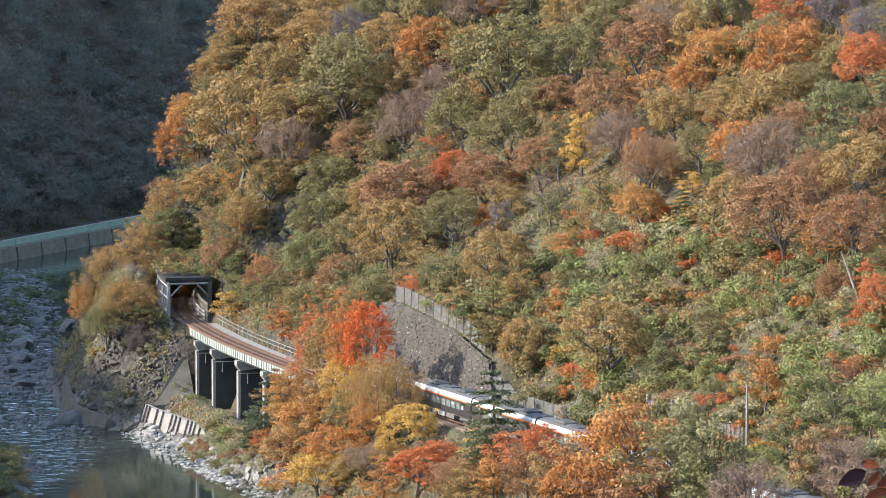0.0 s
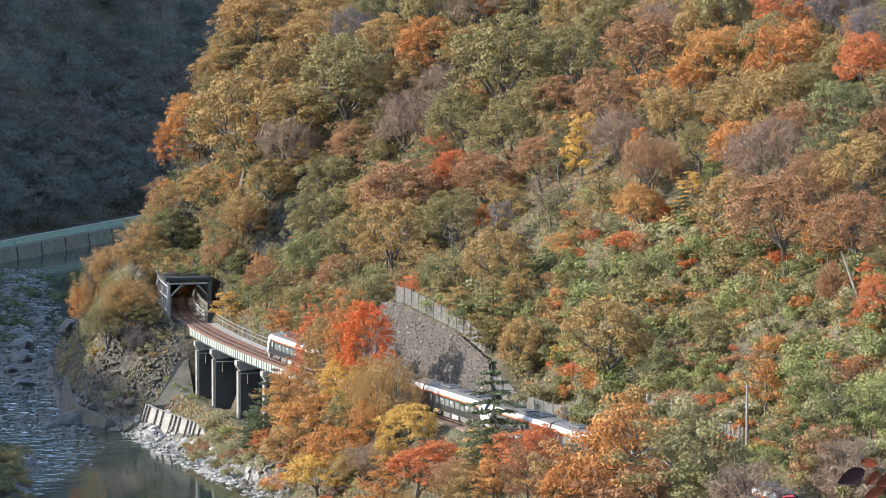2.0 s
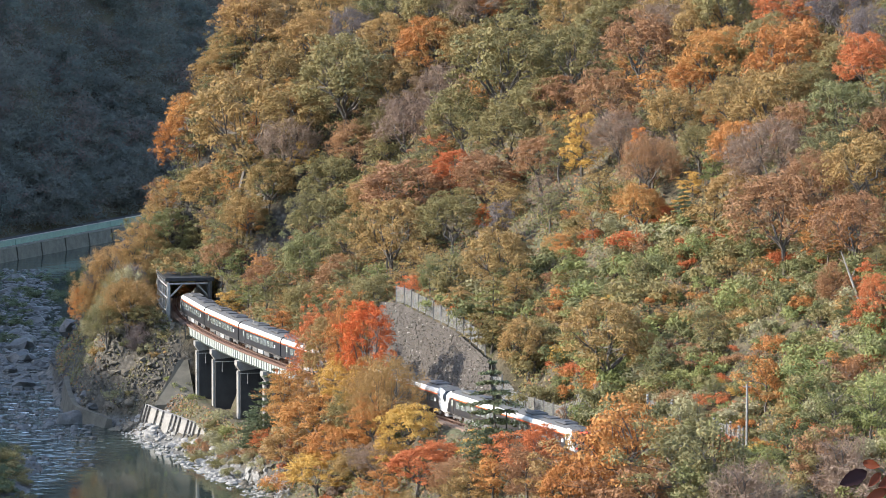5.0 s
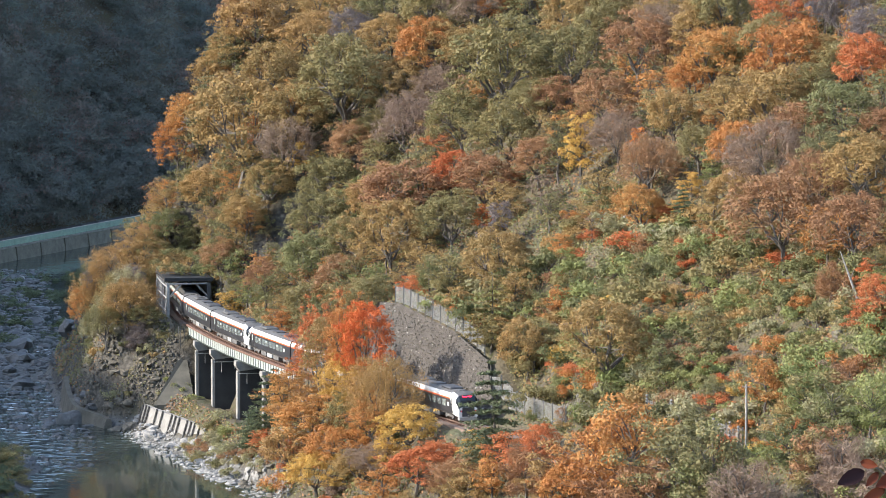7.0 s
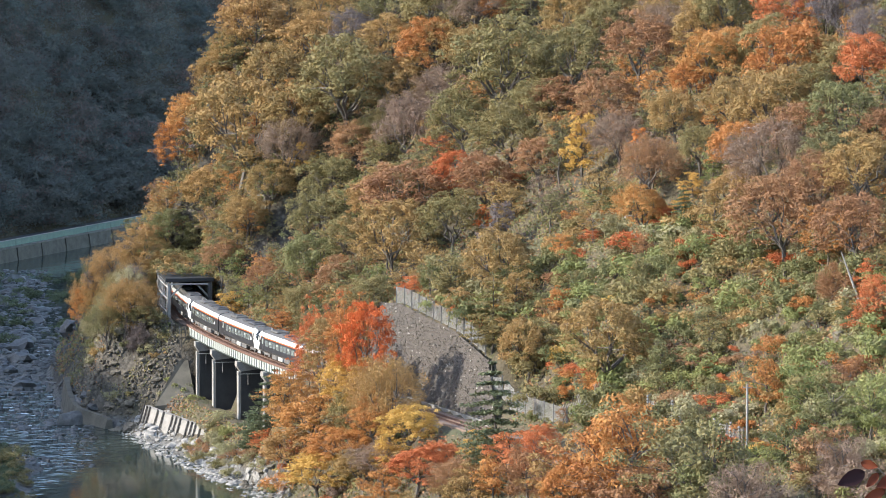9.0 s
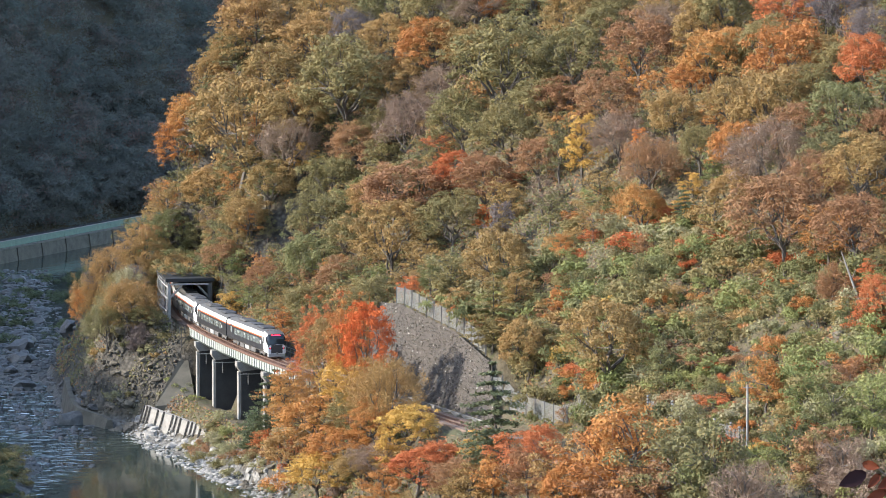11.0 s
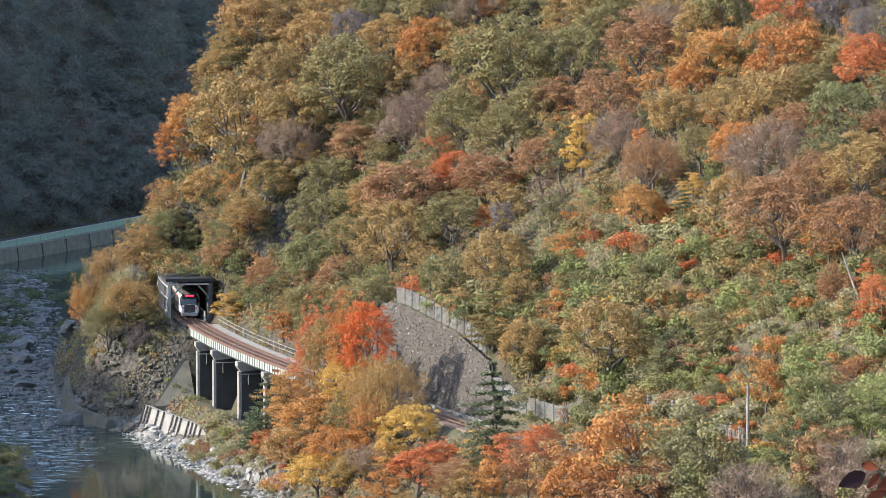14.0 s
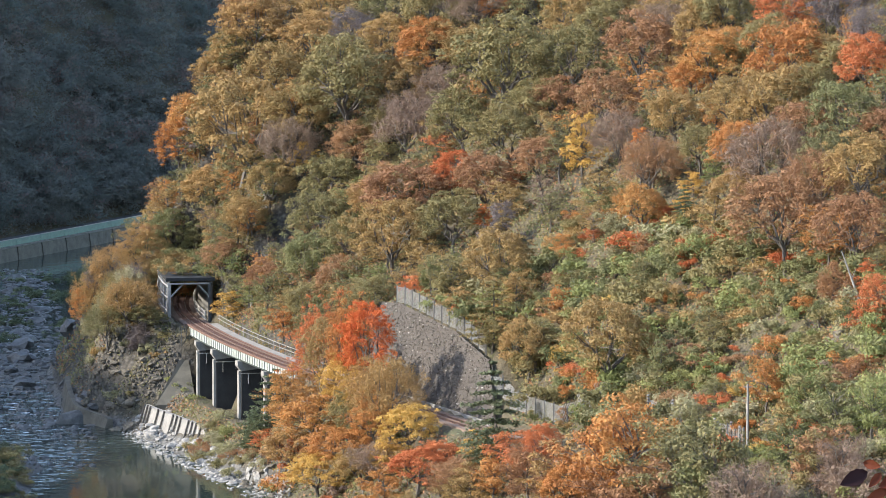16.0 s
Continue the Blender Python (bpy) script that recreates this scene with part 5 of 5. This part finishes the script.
    part("road_surface", box(bmesh.new(), (330, 7.0, 0.1), Matrix.Translation(o + left * 4.8 + way * 22) @ pose(0, 0, -11.1, 0, 0, turn)), asphalt, road)


build_stone_wall()
build_fences()
build_river_walls()
build_far_road()

# ---------------------------------------------------------------- rocks in and beside the river
BOULDER_MESHES = []
for i in range(7):
    co, fa = stone_shape(200 + i, 0.62, 2)
    me = bpy.data.meshes.new("boulder")
    me.from_pydata(co.tolist(), [], fa.tolist())
    me.materials.append(STONE)
    BOULDER_MESHES.append(me)


def boulder(x, y, size, rng, label, group):
    z = max(float(height(x, y)[0]), WATER_Z - 0.25 * size)
    ob = new("boulder", BOULDER_MESHES[rng.randrange(7)])
    if "outcrop" in label or "rapids" in label:
        ob.material_slots[0].link = "OBJECT"
        ob.material_slots[0].material = SHADED_STONE if "rapids" in label else ROCK
    ob.matrix_basis = pose(x, y, z + 0.1 * size, rng.uniform(-12, 12), rng.uniform(-12, 12), rng.uniform(0, 360)) @ Matrix.Diagonal((size, size * rng.uniform(0.6, 1.0), size * rng.uniform(0.7, 1.1), 1))
    tagged(ob, label, "boulder", group)


def build_boulders():
    rng = random.Random(9)
    for _ in range(170):
        s = rng.uniform(50, 122)
        d = -rng.uniform(6.8, 12.0) + 2.0 * float(ease(s, 64, 52))
        p = rail_pose(s, d).translation
        boulder(p.x, p.y, rng.uniform(0.35, 0.75) * (1.7 if rng.random() < 0.2 else 1), rng, "pale grey river boulder on the sunlit shore", "shore boulders")
    for _ in range(60):
        p = rail_pose(rng.uniform(118, 140), -rng.uniform(3.5, 13)).translation
        boulder(p.x, p.y, rng.uniform(0.5, 1.3), rng, "dark weathered rock outcrop on the spur's flank", "cliff rocks")
    for _ in range(120):
        y = rng.uniform(735, 965)
        x = rng.uniform(-0.0845 * y, -46 - (y - 735) * 0.12)
        boulder(x, y, rng.uniform(0.5, 1.5) * (2.0 if rng.random() < 0.15 else 1), rng, "blue-grey boulder standing in the shaded rapids", "river boulders")


def build_cliff():
    """Lumpy conglomerate of the spur's flank and the rocks at the foot of the wooded bank, too many stones to count."""
    rng = np.random.default_rng(66)
    shapes = [stone_shape(400 + i, 0.8, 1) for i in range(6)]
    for label, s0, s1, d0, d1, n, big in (("pebbly conglomerate of the spur's cliff face", 113, 152, 3.0, 15.5, 5200, 0.26), ("broken grey rocks at the foot of the wooded bank", 30, 62, 7.0, 17.0, 900, 0.5)):
        V, F, base = [], [], 0
        for s, d in zip(rng.uniform(s0, s1, n), rng.uniform(d0, d1, n)):
            p = rail_pose(s, -d).translation
            z = float(height(p.x, p.y)[0])
            if z < -14.6 or z > 0.5:
                continue
            co, fa = shapes[rng.integers(6)]
            turn = np.array(pose(0, 0, 0, rng.uniform(0, 360), rng.uniform(0, 360), 0).to_3x3())
            V.append(co * (big * (0.5 + 1.1 * rng.random() ** 2)) @ turn + np.array([p.x, p.y, z + 0.05]))
            F.append(fa + base)
            base += len(co)
        me = bpy.data.meshes.new("cliff_stones")
        me.from_pydata(np.concatenate(V).tolist(), [], np.concatenate(F).tolist())
        me.materials.append(ROCK if big < 0.4 else STONE)
        tagged(new("cliff_stones", me), label, "rock", kind="stuff")


def build_gravel():
    """Cobbles of the shore and the rapids, too many to count."""
    rng = np.random.default_rng(12)
    shapes = [stone_shape(300 + i, 0.6, 1) for i in range(6)]
    for name, n in (("shore_cobbles", 900), ("rapids_cobbles", 2300)):
        V, F, base = [], [], 0
        if name[0] == "s":
            pts = [rail_pose(s, d).translation for s, d in zip(rng.uniform(46, 124, n), -rng.uniform(5.5, 12.5, n))]
            px, py = np.array([p.x for p in pts]), np.array([p.y for p in pts])
        else:
            py = rng.uniform(690, 985, n)
            px = -0.0845 * py + rng.random(n) * (0.0845 * py - 46 - (py - 715) * 0.1)
        pz = height(px, py)
        for x, y, z in zip(px, py, pz):
            if z > -10.5 or z < -15.3:
                continue
            co, fa = shapes[rng.integers(6)]
            size = np.array([1, rng.uniform(0.6, 1), rng.uniform(0.7, 1.1)]) * (rng.uniform(0.12, 0.5) if name[0] == "s" else 0.2 + 0.8 * rng.random() ** 2)
            a = rng.uniform(0, 6.28)
            ca, sa = math.cos(a), math.sin(a)
            V.append((co * size) @ np.array([[ca, sa, 0], [-sa, ca, 0], [0, 0, 1]]) + np.array([x, y, max(z, WATER_Z - 0.1) + 0.04]))
            F.append(fa + base)
            base += len(co)
        me = bpy.data.meshes.new("cobbles")
        me.from_pydata(np.concatenate(V).tolist(), [], np.concatenate(F).tolist())
        me.materials.append(STONE if name[0] == "s" else SHADED_STONE)
        tagged(new("cobbles", me), "grey river cobbles along the shore" if name[0] == "s" else "grey cobbles in the shaded rapids", "cobbles", kind="stuff")
    # grass tufts and bushes on the shore
    r = random.Random(31)
    for _ in range(60):
        s, d = r.uniform(44, 92), -r.uniform(4.0, 9.5)
        p = rail_pose(s, d).translation
        bush(pick(r, [("grass", 5), ("lime", 2), ("olive", 2), ("rust", 1)]), p.x, p.y, r.uniform(0.5, 1.1), r, "on the river shore")
    for _ in range(34):
        p = rail_pose(r.uniform(40, 63), -r.uniform(5, 10)).translation
        boulder(p.x, p.y, r.uniform(0.5, 1.2), r, "grey rock outcrop of the river bank", "bank rocks")


def build_foam():
    """White water between the stones of the rapids."""
    rng = np.random.default_rng(40)
    white = flat("foam", (0.5, 0.52, 0.53), 0.8)
    V, F = [], []
    for _ in range(36):
        y = rng.uniform(728, 860)
        x = -0.083 * y + rng.random() * (0.083 * y - 46 - (y - 728) * 0.1)
        ln, w, a = rng.uniform(0.3, 0.8), rng.uniform(0.2, 0.5), rng.normal() * 0.9
        k = len(V)
        for j in range(8):
            t = j * math.pi / 4
            r = rng.uniform(0.6, 1.1)
            px, py = math.cos(t) * ln * r, math.sin(t) * w * r * 2
            V.append((x + px * math.cos(a) - py * math.sin(a), y + px * math.sin(a) + py * math.cos(a), WATER_Z + 0.03 + 0.05 * rng.random()))
        F.append(tuple(range(k, k + 8)))
    tagged(part("foam", (V, [], F), white), "streaks of white water in the rapids", "foam", kind="stuff")


def build_logs():
    for s, d, turn, ln in ((12, 28.5, 20, 3.6), (14, 28.0, 8, 4.2), (9, 29.2, -15, 3.0), (20, 28.6, 35, 2.6), (-14, 26.5, 70, 3.4), (-52, 21, 60, 3.0)):
        p = on_ground(s, d, 0.35)
        bm = bmesh.new()
        rod(bm, (-ln / 2, 0, 0.1), (ln / 2, 0, -0.05), 0.16, 0.1, 7)
        rod(bm, (ln * 0.1, 0, 0.05), (ln * 0.35, 0.5, 0.25), 0.05, 0.02, 5)
        ob = part("fallen_log", bm, PALE_BARK)
        ob.matrix_basis = Matrix.Translation(p) @ pose(0, 0, 0, 0, -8, turn)
        tagged(ob, "bleached fallen log lying on the slope", "log", "fallen logs")
    r = random.Random(50)
    for s, d in ((32, 27), (31, 28.5), (33.5, 26), (-58, 22), (-60, 20)):
        p = on_ground(s, d)
        boulder(p.x, p.y, r.uniform(0.9, 1.6), r, "pale rock outcrop among the trees", "slope rocks")


def build_dead_trunk():
    b = Vector((45.5, 582.9, 0))
    b.z = float(height(b.x, b.y)[0])
    bm = bmesh.new()
    rod(bm, (0, 0, -0.4), (-1.0, 0.2, 2.4), 0.17, 0.13, 7)
    rod(bm, (-1.0, 0.2, 2.4), (-2.1, 0.3, 5.4), 0.13, 0.06, 7)
    rod(bm, (-1.0, 0.2, 2.4), (-0.5, 0.1, 3.6), 0.06, 0.02, 5)
    rod(bm, (-1.6, 0.25, 4.0), (-2.4, 0.2, 4.7), 0.05, 0.02, 5)
    ob = part("dead_trunk", bm, PALE_BARK)
    ob.matrix_basis = Matrix.Translation(b)
    tagged(ob, "bleached leaning dead tree trunk with broken limbs on the slope", "dead tree")


build_dead_trunk()
build_boulders()
build_cliff()
build_gravel()
build_foam()
build_logs()

# ---------------------------------------------------------------- a twig close to the camera


def build_twig():
    tw = empty("leafy_twig", pose(*EYE), "red-brown autumn twig, darkened as if backlit, hanging close to the camera", "twig")
    f = Vector((0, math.cos(radians(4.892)), -math.sin(radians(4.892))))
    up = Vector((0, f.z * -1, f.y))

    def at(u, v, d=6.0):
        return f * d + Vector((1, 0, 0)) * ((u - 784) / 9500 * d) + up * ((441 - v) / 9500 * d)
    dark, red = LEAF["backlit_maroon"], foliage("leaf_russet", [(0.05, 0.014, 0.008), (0.11, 0.028, 0.01), (0.16, 0.045, 0.012)])
    part("stem", rod(rod(bmesh.new(), at(1640, 905), at(1556, 830), 0.0012, 0.0008), at(1556, 830), at(1530, 818), 0.0008, 0.0005), BARK, tw)
    for (u, v), (u2, v2), w, mat in (((1532, 834), (1484, 858), 13, dark), ((1524, 818), (1556, 826), 8, red), ((1556, 836), (1535, 862), 7, red), ((1600, 838), (1552, 862), 13, red), ((1568, 866), (1530, 884), 9, red)):
        a, b = at(u, v), at(u2, v2, 5.99)
        bm = bmesh.new()
        way = b - a
        side = way.cross(f).normalized() * (w / 9500 * 6.0)
        rows = []
        for j in range(11):
            t = j / 10
            half = math.sin(math.pi * t ** 0.8) ** 0.8 * (1 + 0.12 * (j % 2))
            sag = 0.006 * t * t
            rows.append([bm.verts.new(a + way * t + side * (k * half) + f * (sag - 0.003 * abs(k))) for k in (-1, 0, 1)])
        for r0, r1 in zip(rows, rows[1:]):
            for k in range(2):
                bm.faces.new((r0[k], r0[k + 1], r1[k + 1], r1[k]))
        part("leaf", bm, mat, tw, smooth=True)
    return tw


TWIG = build_twig()

# ---------------------------------------------------------------- the train
CAR, CARS, SPEED = 21.3, 8, 18.93
CHARCOAL = flat("charcoal_paint", (0.04, 0.04, 0.043), 0.32)
WHITE = flat("white_paint", (0.62, 0.62, 0.6), 0.35)
ORANGE = flat("orange_stripe", (0.7, 0.11, 0.02), 0.4)
ROOF = flat("grey_roof", (0.085, 0.083, 0.08), 0.8)
ROOF_DARK = flat("dark_roof_unit", (0.055, 0.055, 0.058), 0.6)
GLASS = flat("dark_window_glass", (0.02, 0.024, 0.028), 0.06)
BLIND = flat("pale_window_blind", (0.3, 0.33, 0.3), 0.25)
# grey-green base puts the reflected surroundings into the panes' colour
PANE = flat("reflecting_window_glass", (0.15, 0.165, 0.155), 0.12)
UNDER = flat("underframe_grey", (0.12, 0.115, 0.11), 0.7)
SKIRT = flat("equipment_box", (0.33, 0.33, 0.32), 0.6)
RED_LIGHT = flat("red_light", (1.0, 0.02, 0.05), 0.3, 0.0, 1.4)
LAMP_OFF = flat("lamp_lens", (0.3, 0.3, 0.3), 0.1)
HALF, NOSE = 10.45, 1.9


def strip(bm, path, y0, y1, closed=False):
    """Adds a shell that runs along the car between y0 and y1, through the points (x, z)."""
    a = [bm.verts.new((x, y0, z)) for x, z in path]
    b = [bm.verts.new((x, y1, z)) for x, z in path]
    for i in range(len(path) - (0 if closed else 1)):
        j = (i + 1) % len(path)
        bm.faces.new((a[i], a[j], b[j], b[i]))
    if closed:
        bm.faces.new(a[::-1])
        bm.faces.new(b)
    return bm


def cab(car, end, lit):
    """The streamlined driver's end, white with a black face; end is 1 or -1 along the car."""
    c = part("cab", cab_shell(end), WHITE, car, "white streamlined driver's cab")
    nose = HALF + 0.25

    def put(name, bm, mat, label=""):
        bmesh.ops.recalc_face_normals(bm, faces=bm.faces)
        return part(name, bm, mat, c, label)
    put("windscreen", cab_shell(end, 1), GLASS, "black wraparound windscreen")
    put("cab_roof", cab_shell(end, 2), ROOF, "grey cab roof")
    for x in (-1.478, 1.478):
        bm = bmesh.new()
        bm.faces.new([bm.verts.new((x, end * y, z)) for y, z in ((HALF - 1.9, 1.1), (HALF - 0.9, 1.1), (HALF - 1.3, 1.6), (HALF - 1.9, 2.72))])
        put("swoop_panel", bm, CHARCOAL, "charcoal swoop")
    put("face_panel", box(bmesh.new(), (1.55, 0.1, 1.15), pose(0, end * (nose - 0.01), 1.36), 0.05), CHARCOAL, "black centre panel")
    put("light_bar", box(bmesh.new(), (1.2, 0.08, 0.13), pose(0, end * (nose - 0.42), 3.12), 0.02), RED_LIGHT if lit else LAMP_OFF, "red light bar" if lit else "unlit light bar")
    for x in (-0.88, 0.88):
        put("lamp_housing", box(bmesh.new(), (0.36, 0.08, 0.2), pose(x, end * (nose + 0.0), 1.45, 0, -10 * x, 0), 0.03), GLASS)
        put("tail_lamp", box(bmesh.new(), (0.12, 0.1, 0.1), pose(x, end * (nose + 0.02), 1.45), 0.02), RED_LIGHT if lit else LAMP_OFF)
        bm = bmesh.new()
        for k in range(2):
            box(bm, (0.03, 0.14, 0.85), pose(1.47 * (1 if x > 0 else -1), end * (HALF - 1.0 - 0.42 * k), 2.45), 0.005)
        put("cab_window", bm, GLASS)
    put("skirt", box(bmesh.new(), (2.3, 0.5, 0.55), pose(0, end * (nose - 0.35), 0.55), 0.12), SKIRT, "grey nose skirt")
    put("coupler", rod(bmesh.new(), (0, end * (nose - 0.3), 0.85), (0, end * (nose + 0.35), 0.85), 0.14, 0.12, 8), UNDER)


def cab_shell(end, piece=0):
    bm = bmesh.new()
    rings = []
    for y, grow, low, tall in ((HALF - 1.9, 1.0, 0.95, 1.0), (HALF - 0.9, 0.985, 0.8, 0.995), (HALF - 0.35, 0.93, 0.72, 0.96), (HALF + 0.1, 0.86, 0.7, 0.74), (HALF + 0.25, 0.78, 0.72, 0.46)):
        pts = [(-1.2, 0.0), (-1.46, 0.2), (-1.47, 1.75), (-1.4, 2.25), (-1.1, 2.6), (0, 2.72), (1.1, 2.6), (1.4, 2.25), (1.47, 1.75), (1.46, 0.2), (1.2, 0.0)]
        rings.append([bm.verts.new((x * grow, end * y, low + z * tall)) for x, z in pts])
    for k, (a, b) in enumerate(zip(rings, rings[1:])):
        for i in range(len(a) - 1):
            if piece == (1 if k > 1 and 2 <= i <= 7 else 2 if 4 <= i <= 5 else 0):
                bm.faces.new((a[i], a[i + 1], b[i + 1], b[i]))
    if piece == 0:
        bm.faces.new(rings[-1])
    bmesh.ops.delete(bm, geom=[v for v in bm.verts if not v.link_faces], context="VERTS")
    bmesh.ops.recalc_face_normals(bm, faces=bm.faces)
    return bm


def build_car(front, rear, tail):
    car = empty("railcar", Matrix(), "charcoal railcar with white band, orange stripe" + (" and driver's cab" if front or rear else ""), "railcar", "train")
    y1 = HALF - 1.88 if front else HALF
    y0 = -HALF + 1.88 if rear else -HALF

    def sides(name, path, mat, label="", close=True):
        for k in (-1, 1):
            bm = strip(bmesh.new(), [(k * x, z) for x, z in path], y0, y1)
            bmesh.ops.recalc_face_normals(bm, faces=bm.faces)
            part(name, bm, mat, car, label)
    sides("side_panel", [(1.3, 0.95), (1.44, 1.12), (1.45, 2.72)], CHARCOAL, "charcoal side panel")
    sides("stripe", [(1.452, 2.71), (1.455, 2.85)], ORANGE, "orange stripe")
    sides("roof_band", [(1.45, 2.85), (1.41, 3.12), (1.25, 3.38)], WHITE, "white roof band")
    part("roof", strip(bmesh.new(), [(1.25, 3.38), (0.95, 3.56), (0.5, 3.66), (0, 3.69), (-0.5, 3.66), (-0.95, 3.56), (-1.25, 3.38)], y0, y1), ROOF, car, "grey ribbed roof", True)
    ends = [(1.3, 0.95), (1.44, 1.12), (1.45, 2.72), (1.4, 3.15), (1.14, 3.5), (0, 3.69), (-1.14, 3.5), (-1.4, 3.15), (-1.45, 2.72), (-1.44, 1.12), (-1.3, 0.95)]
    for k, on in ((1, not front), (-1, not rear)):
        if on:
            bm = bmesh.new()
            bm.faces.new([bm.verts.new((x, k * (HALF - 0.01), z)) for x, z in ends])
            part("end_wall", bm, CHARCOAL, car)
            part("gangway", box(bmesh.new(), (1.3, 0.4, 2.3), pose(0, k * (HALF + 0.19), 2.15), 0.05), UNDER, car, "dark gangway bellows")
    part("floor", box(bmesh.new(), (2.5, y1 - y0, 0.12), pose(0, (y0 + y1) / 2, 0.92)), UNDER, car)
    # windows and doors on both sides
    for k in (-1, 1):
        for j in range(8):
            y = -6.3 + j * 1.72
            bm = box(bmesh.new(), (0.03, 1.34, 0.78), pose(k * 1.447, y, 2.1), 0.01)
            w = part("window", bm, PANE, car)
            if j in (1, 4, 6):
                part("blind", box(bmesh.new(), (0.012, 0.8, 0.3), pose(k * 1.47, y + 0.2, 2.28)), BLIND, w)
        y = 7.9 if not front else 7.6
        part("door", box(bmesh.new(), (0.04, 0.95, 1.85), pose(k * 1.45, y, 1.95), 0.02), CHARCOAL, car)
        part("door_window", box(bmesh.new(), (0.03, 0.5, 0.75), pose(k * 1.465, y, 2.25), 0.01), BLIND, car)
        part("side_mark", box(bmesh.new(), (0.012, 0.55, 0.42), pose(k * 1.456, -7.7, 2.05), 0.005), WHITE, car, "small white emblem")
        part("vent", box(bmesh.new(), (0.05, 0.32, 0.2), pose(k * 1.3, -4.6, 3.2, 0, k * 35, 0), 0.01), UNDER, car)
    # roof equipment
    for y, w, ln, h in ((-5.2, 1.75, 3.3, 0.3), (4.6, 1.75, 3.3, 0.3)):
        ac = part("air_conditioner", box(bmesh.new(), (w, ln, h), pose(0, y, 3.72), 0.14), ROOF_DARK if y < 0 else ROOF, car, "grey roof air conditioner")
        part("fan_grille", box(bmesh.new(), (0.9, 1.2, 0.04), pose(0, y, 3.91), 0.01), ROOF_DARK, ac)
    part("roof_hatch", box(bmesh.new(), (1.3, 2.2, 0.14), pose(0, -0.4, 3.72), 0.04), ROOF_DARK, car)
    part("antenna", box(bmesh.new(), (0.14, 0.7, 0.3), pose(0, 8.0, 3.75), 0.04), UNDER, car)
    # under the floor
    for y, ln, mat in ((-2.9, 2.6, UNDER), (0.2, 2.2, SKIRT), (3.0, 2.3, UNDER)):
        part("equipment_box", box(bmesh.new(), (2.5, ln, 0.55), pose(0, y, 0.58), 0.05), mat, car)
    for y in (-7.1, 7.1):
        b = part("bogie", bogie_mesh(y), UNDER, car, "dark two-axle bogie")
        for yy in (-1.05, 1.05):
            bm = bmesh.new()
            for x in (-0.53, 0.53):
                rod(bm, (x - 0.06, y + yy, 0.46), (x + 0.06, y + yy, 0.46), 0.43, None, 14)
            rod(bm, (-0.5, y + yy, 0.46), (0.5, y + yy, 0.46), 0.08)
            part("wheelset", bm, RAIL, b)
    if front:
        cab(car, 1, False)
    if rear:
        cab(car, -1, tail)
    return car


def bogie_mesh(y):
    bm = bmesh.new()
    for x in (-0.95, 0.95):
        box(bm, (0.2, 2.9, 0.28), pose(x, y, 0.58), 0.05)
        for yy in (-1.05, 1.05):
            box(bm, (0.26, 0.4, 0.4), pose(x, y + yy, 0.48), 0.04)
    box(bm, (1.9, 0.5, 0.3), pose(0, y, 0.6), 0.04)
    return bm


# from the rear: two sets of two cars, then one of four
CONSIST = [(False, True, True), (True, False, False), (False, True, False), (True, False, False), (False, True, False), (False, False, False), (False, False, False), (True, False, False)]
TRAIN = [build_car(*ends) for ends in CONSIST]


def motions():
    """The train runs away from the overlook, over the bridge and into the rock shed."""
    for i, car in enumerate(TRAIN):
        rows = []
        for t in np.arange(0, 16.01, 0.5):
            s = SPEED * (t - 7.0) + 10.7 + CAR * i
            a, b = rail_pose(s - 7.1).translation, rail_pose(s + 7.1).translation
            mid = (a + b) / 2
            rows.append((float(t), pose(mid.x, mid.y, 0.03, 0, 0, math.degrees(math.atan2(b.y - a.y, b.x - a.x)) - 90)))
        walk(car, rows)
    # the twig stirs in the wind
    walk(TWIG, [(t, pose(EYE[0], EYE[1], EYE[2], dy, 0, dx)) for t, dx, dy in ((0.0, 0.0, 0.0), (2.0, 0.01, 0.012), (3.5, -0.02, -0.005), (7.0, 0.005, 0.004), (9.0, 0.01, 0.0), (12.5, -0.012, -0.01), (14.5, 0.012, -0.012), (16.0, -0.012, -0.004))])


motions()
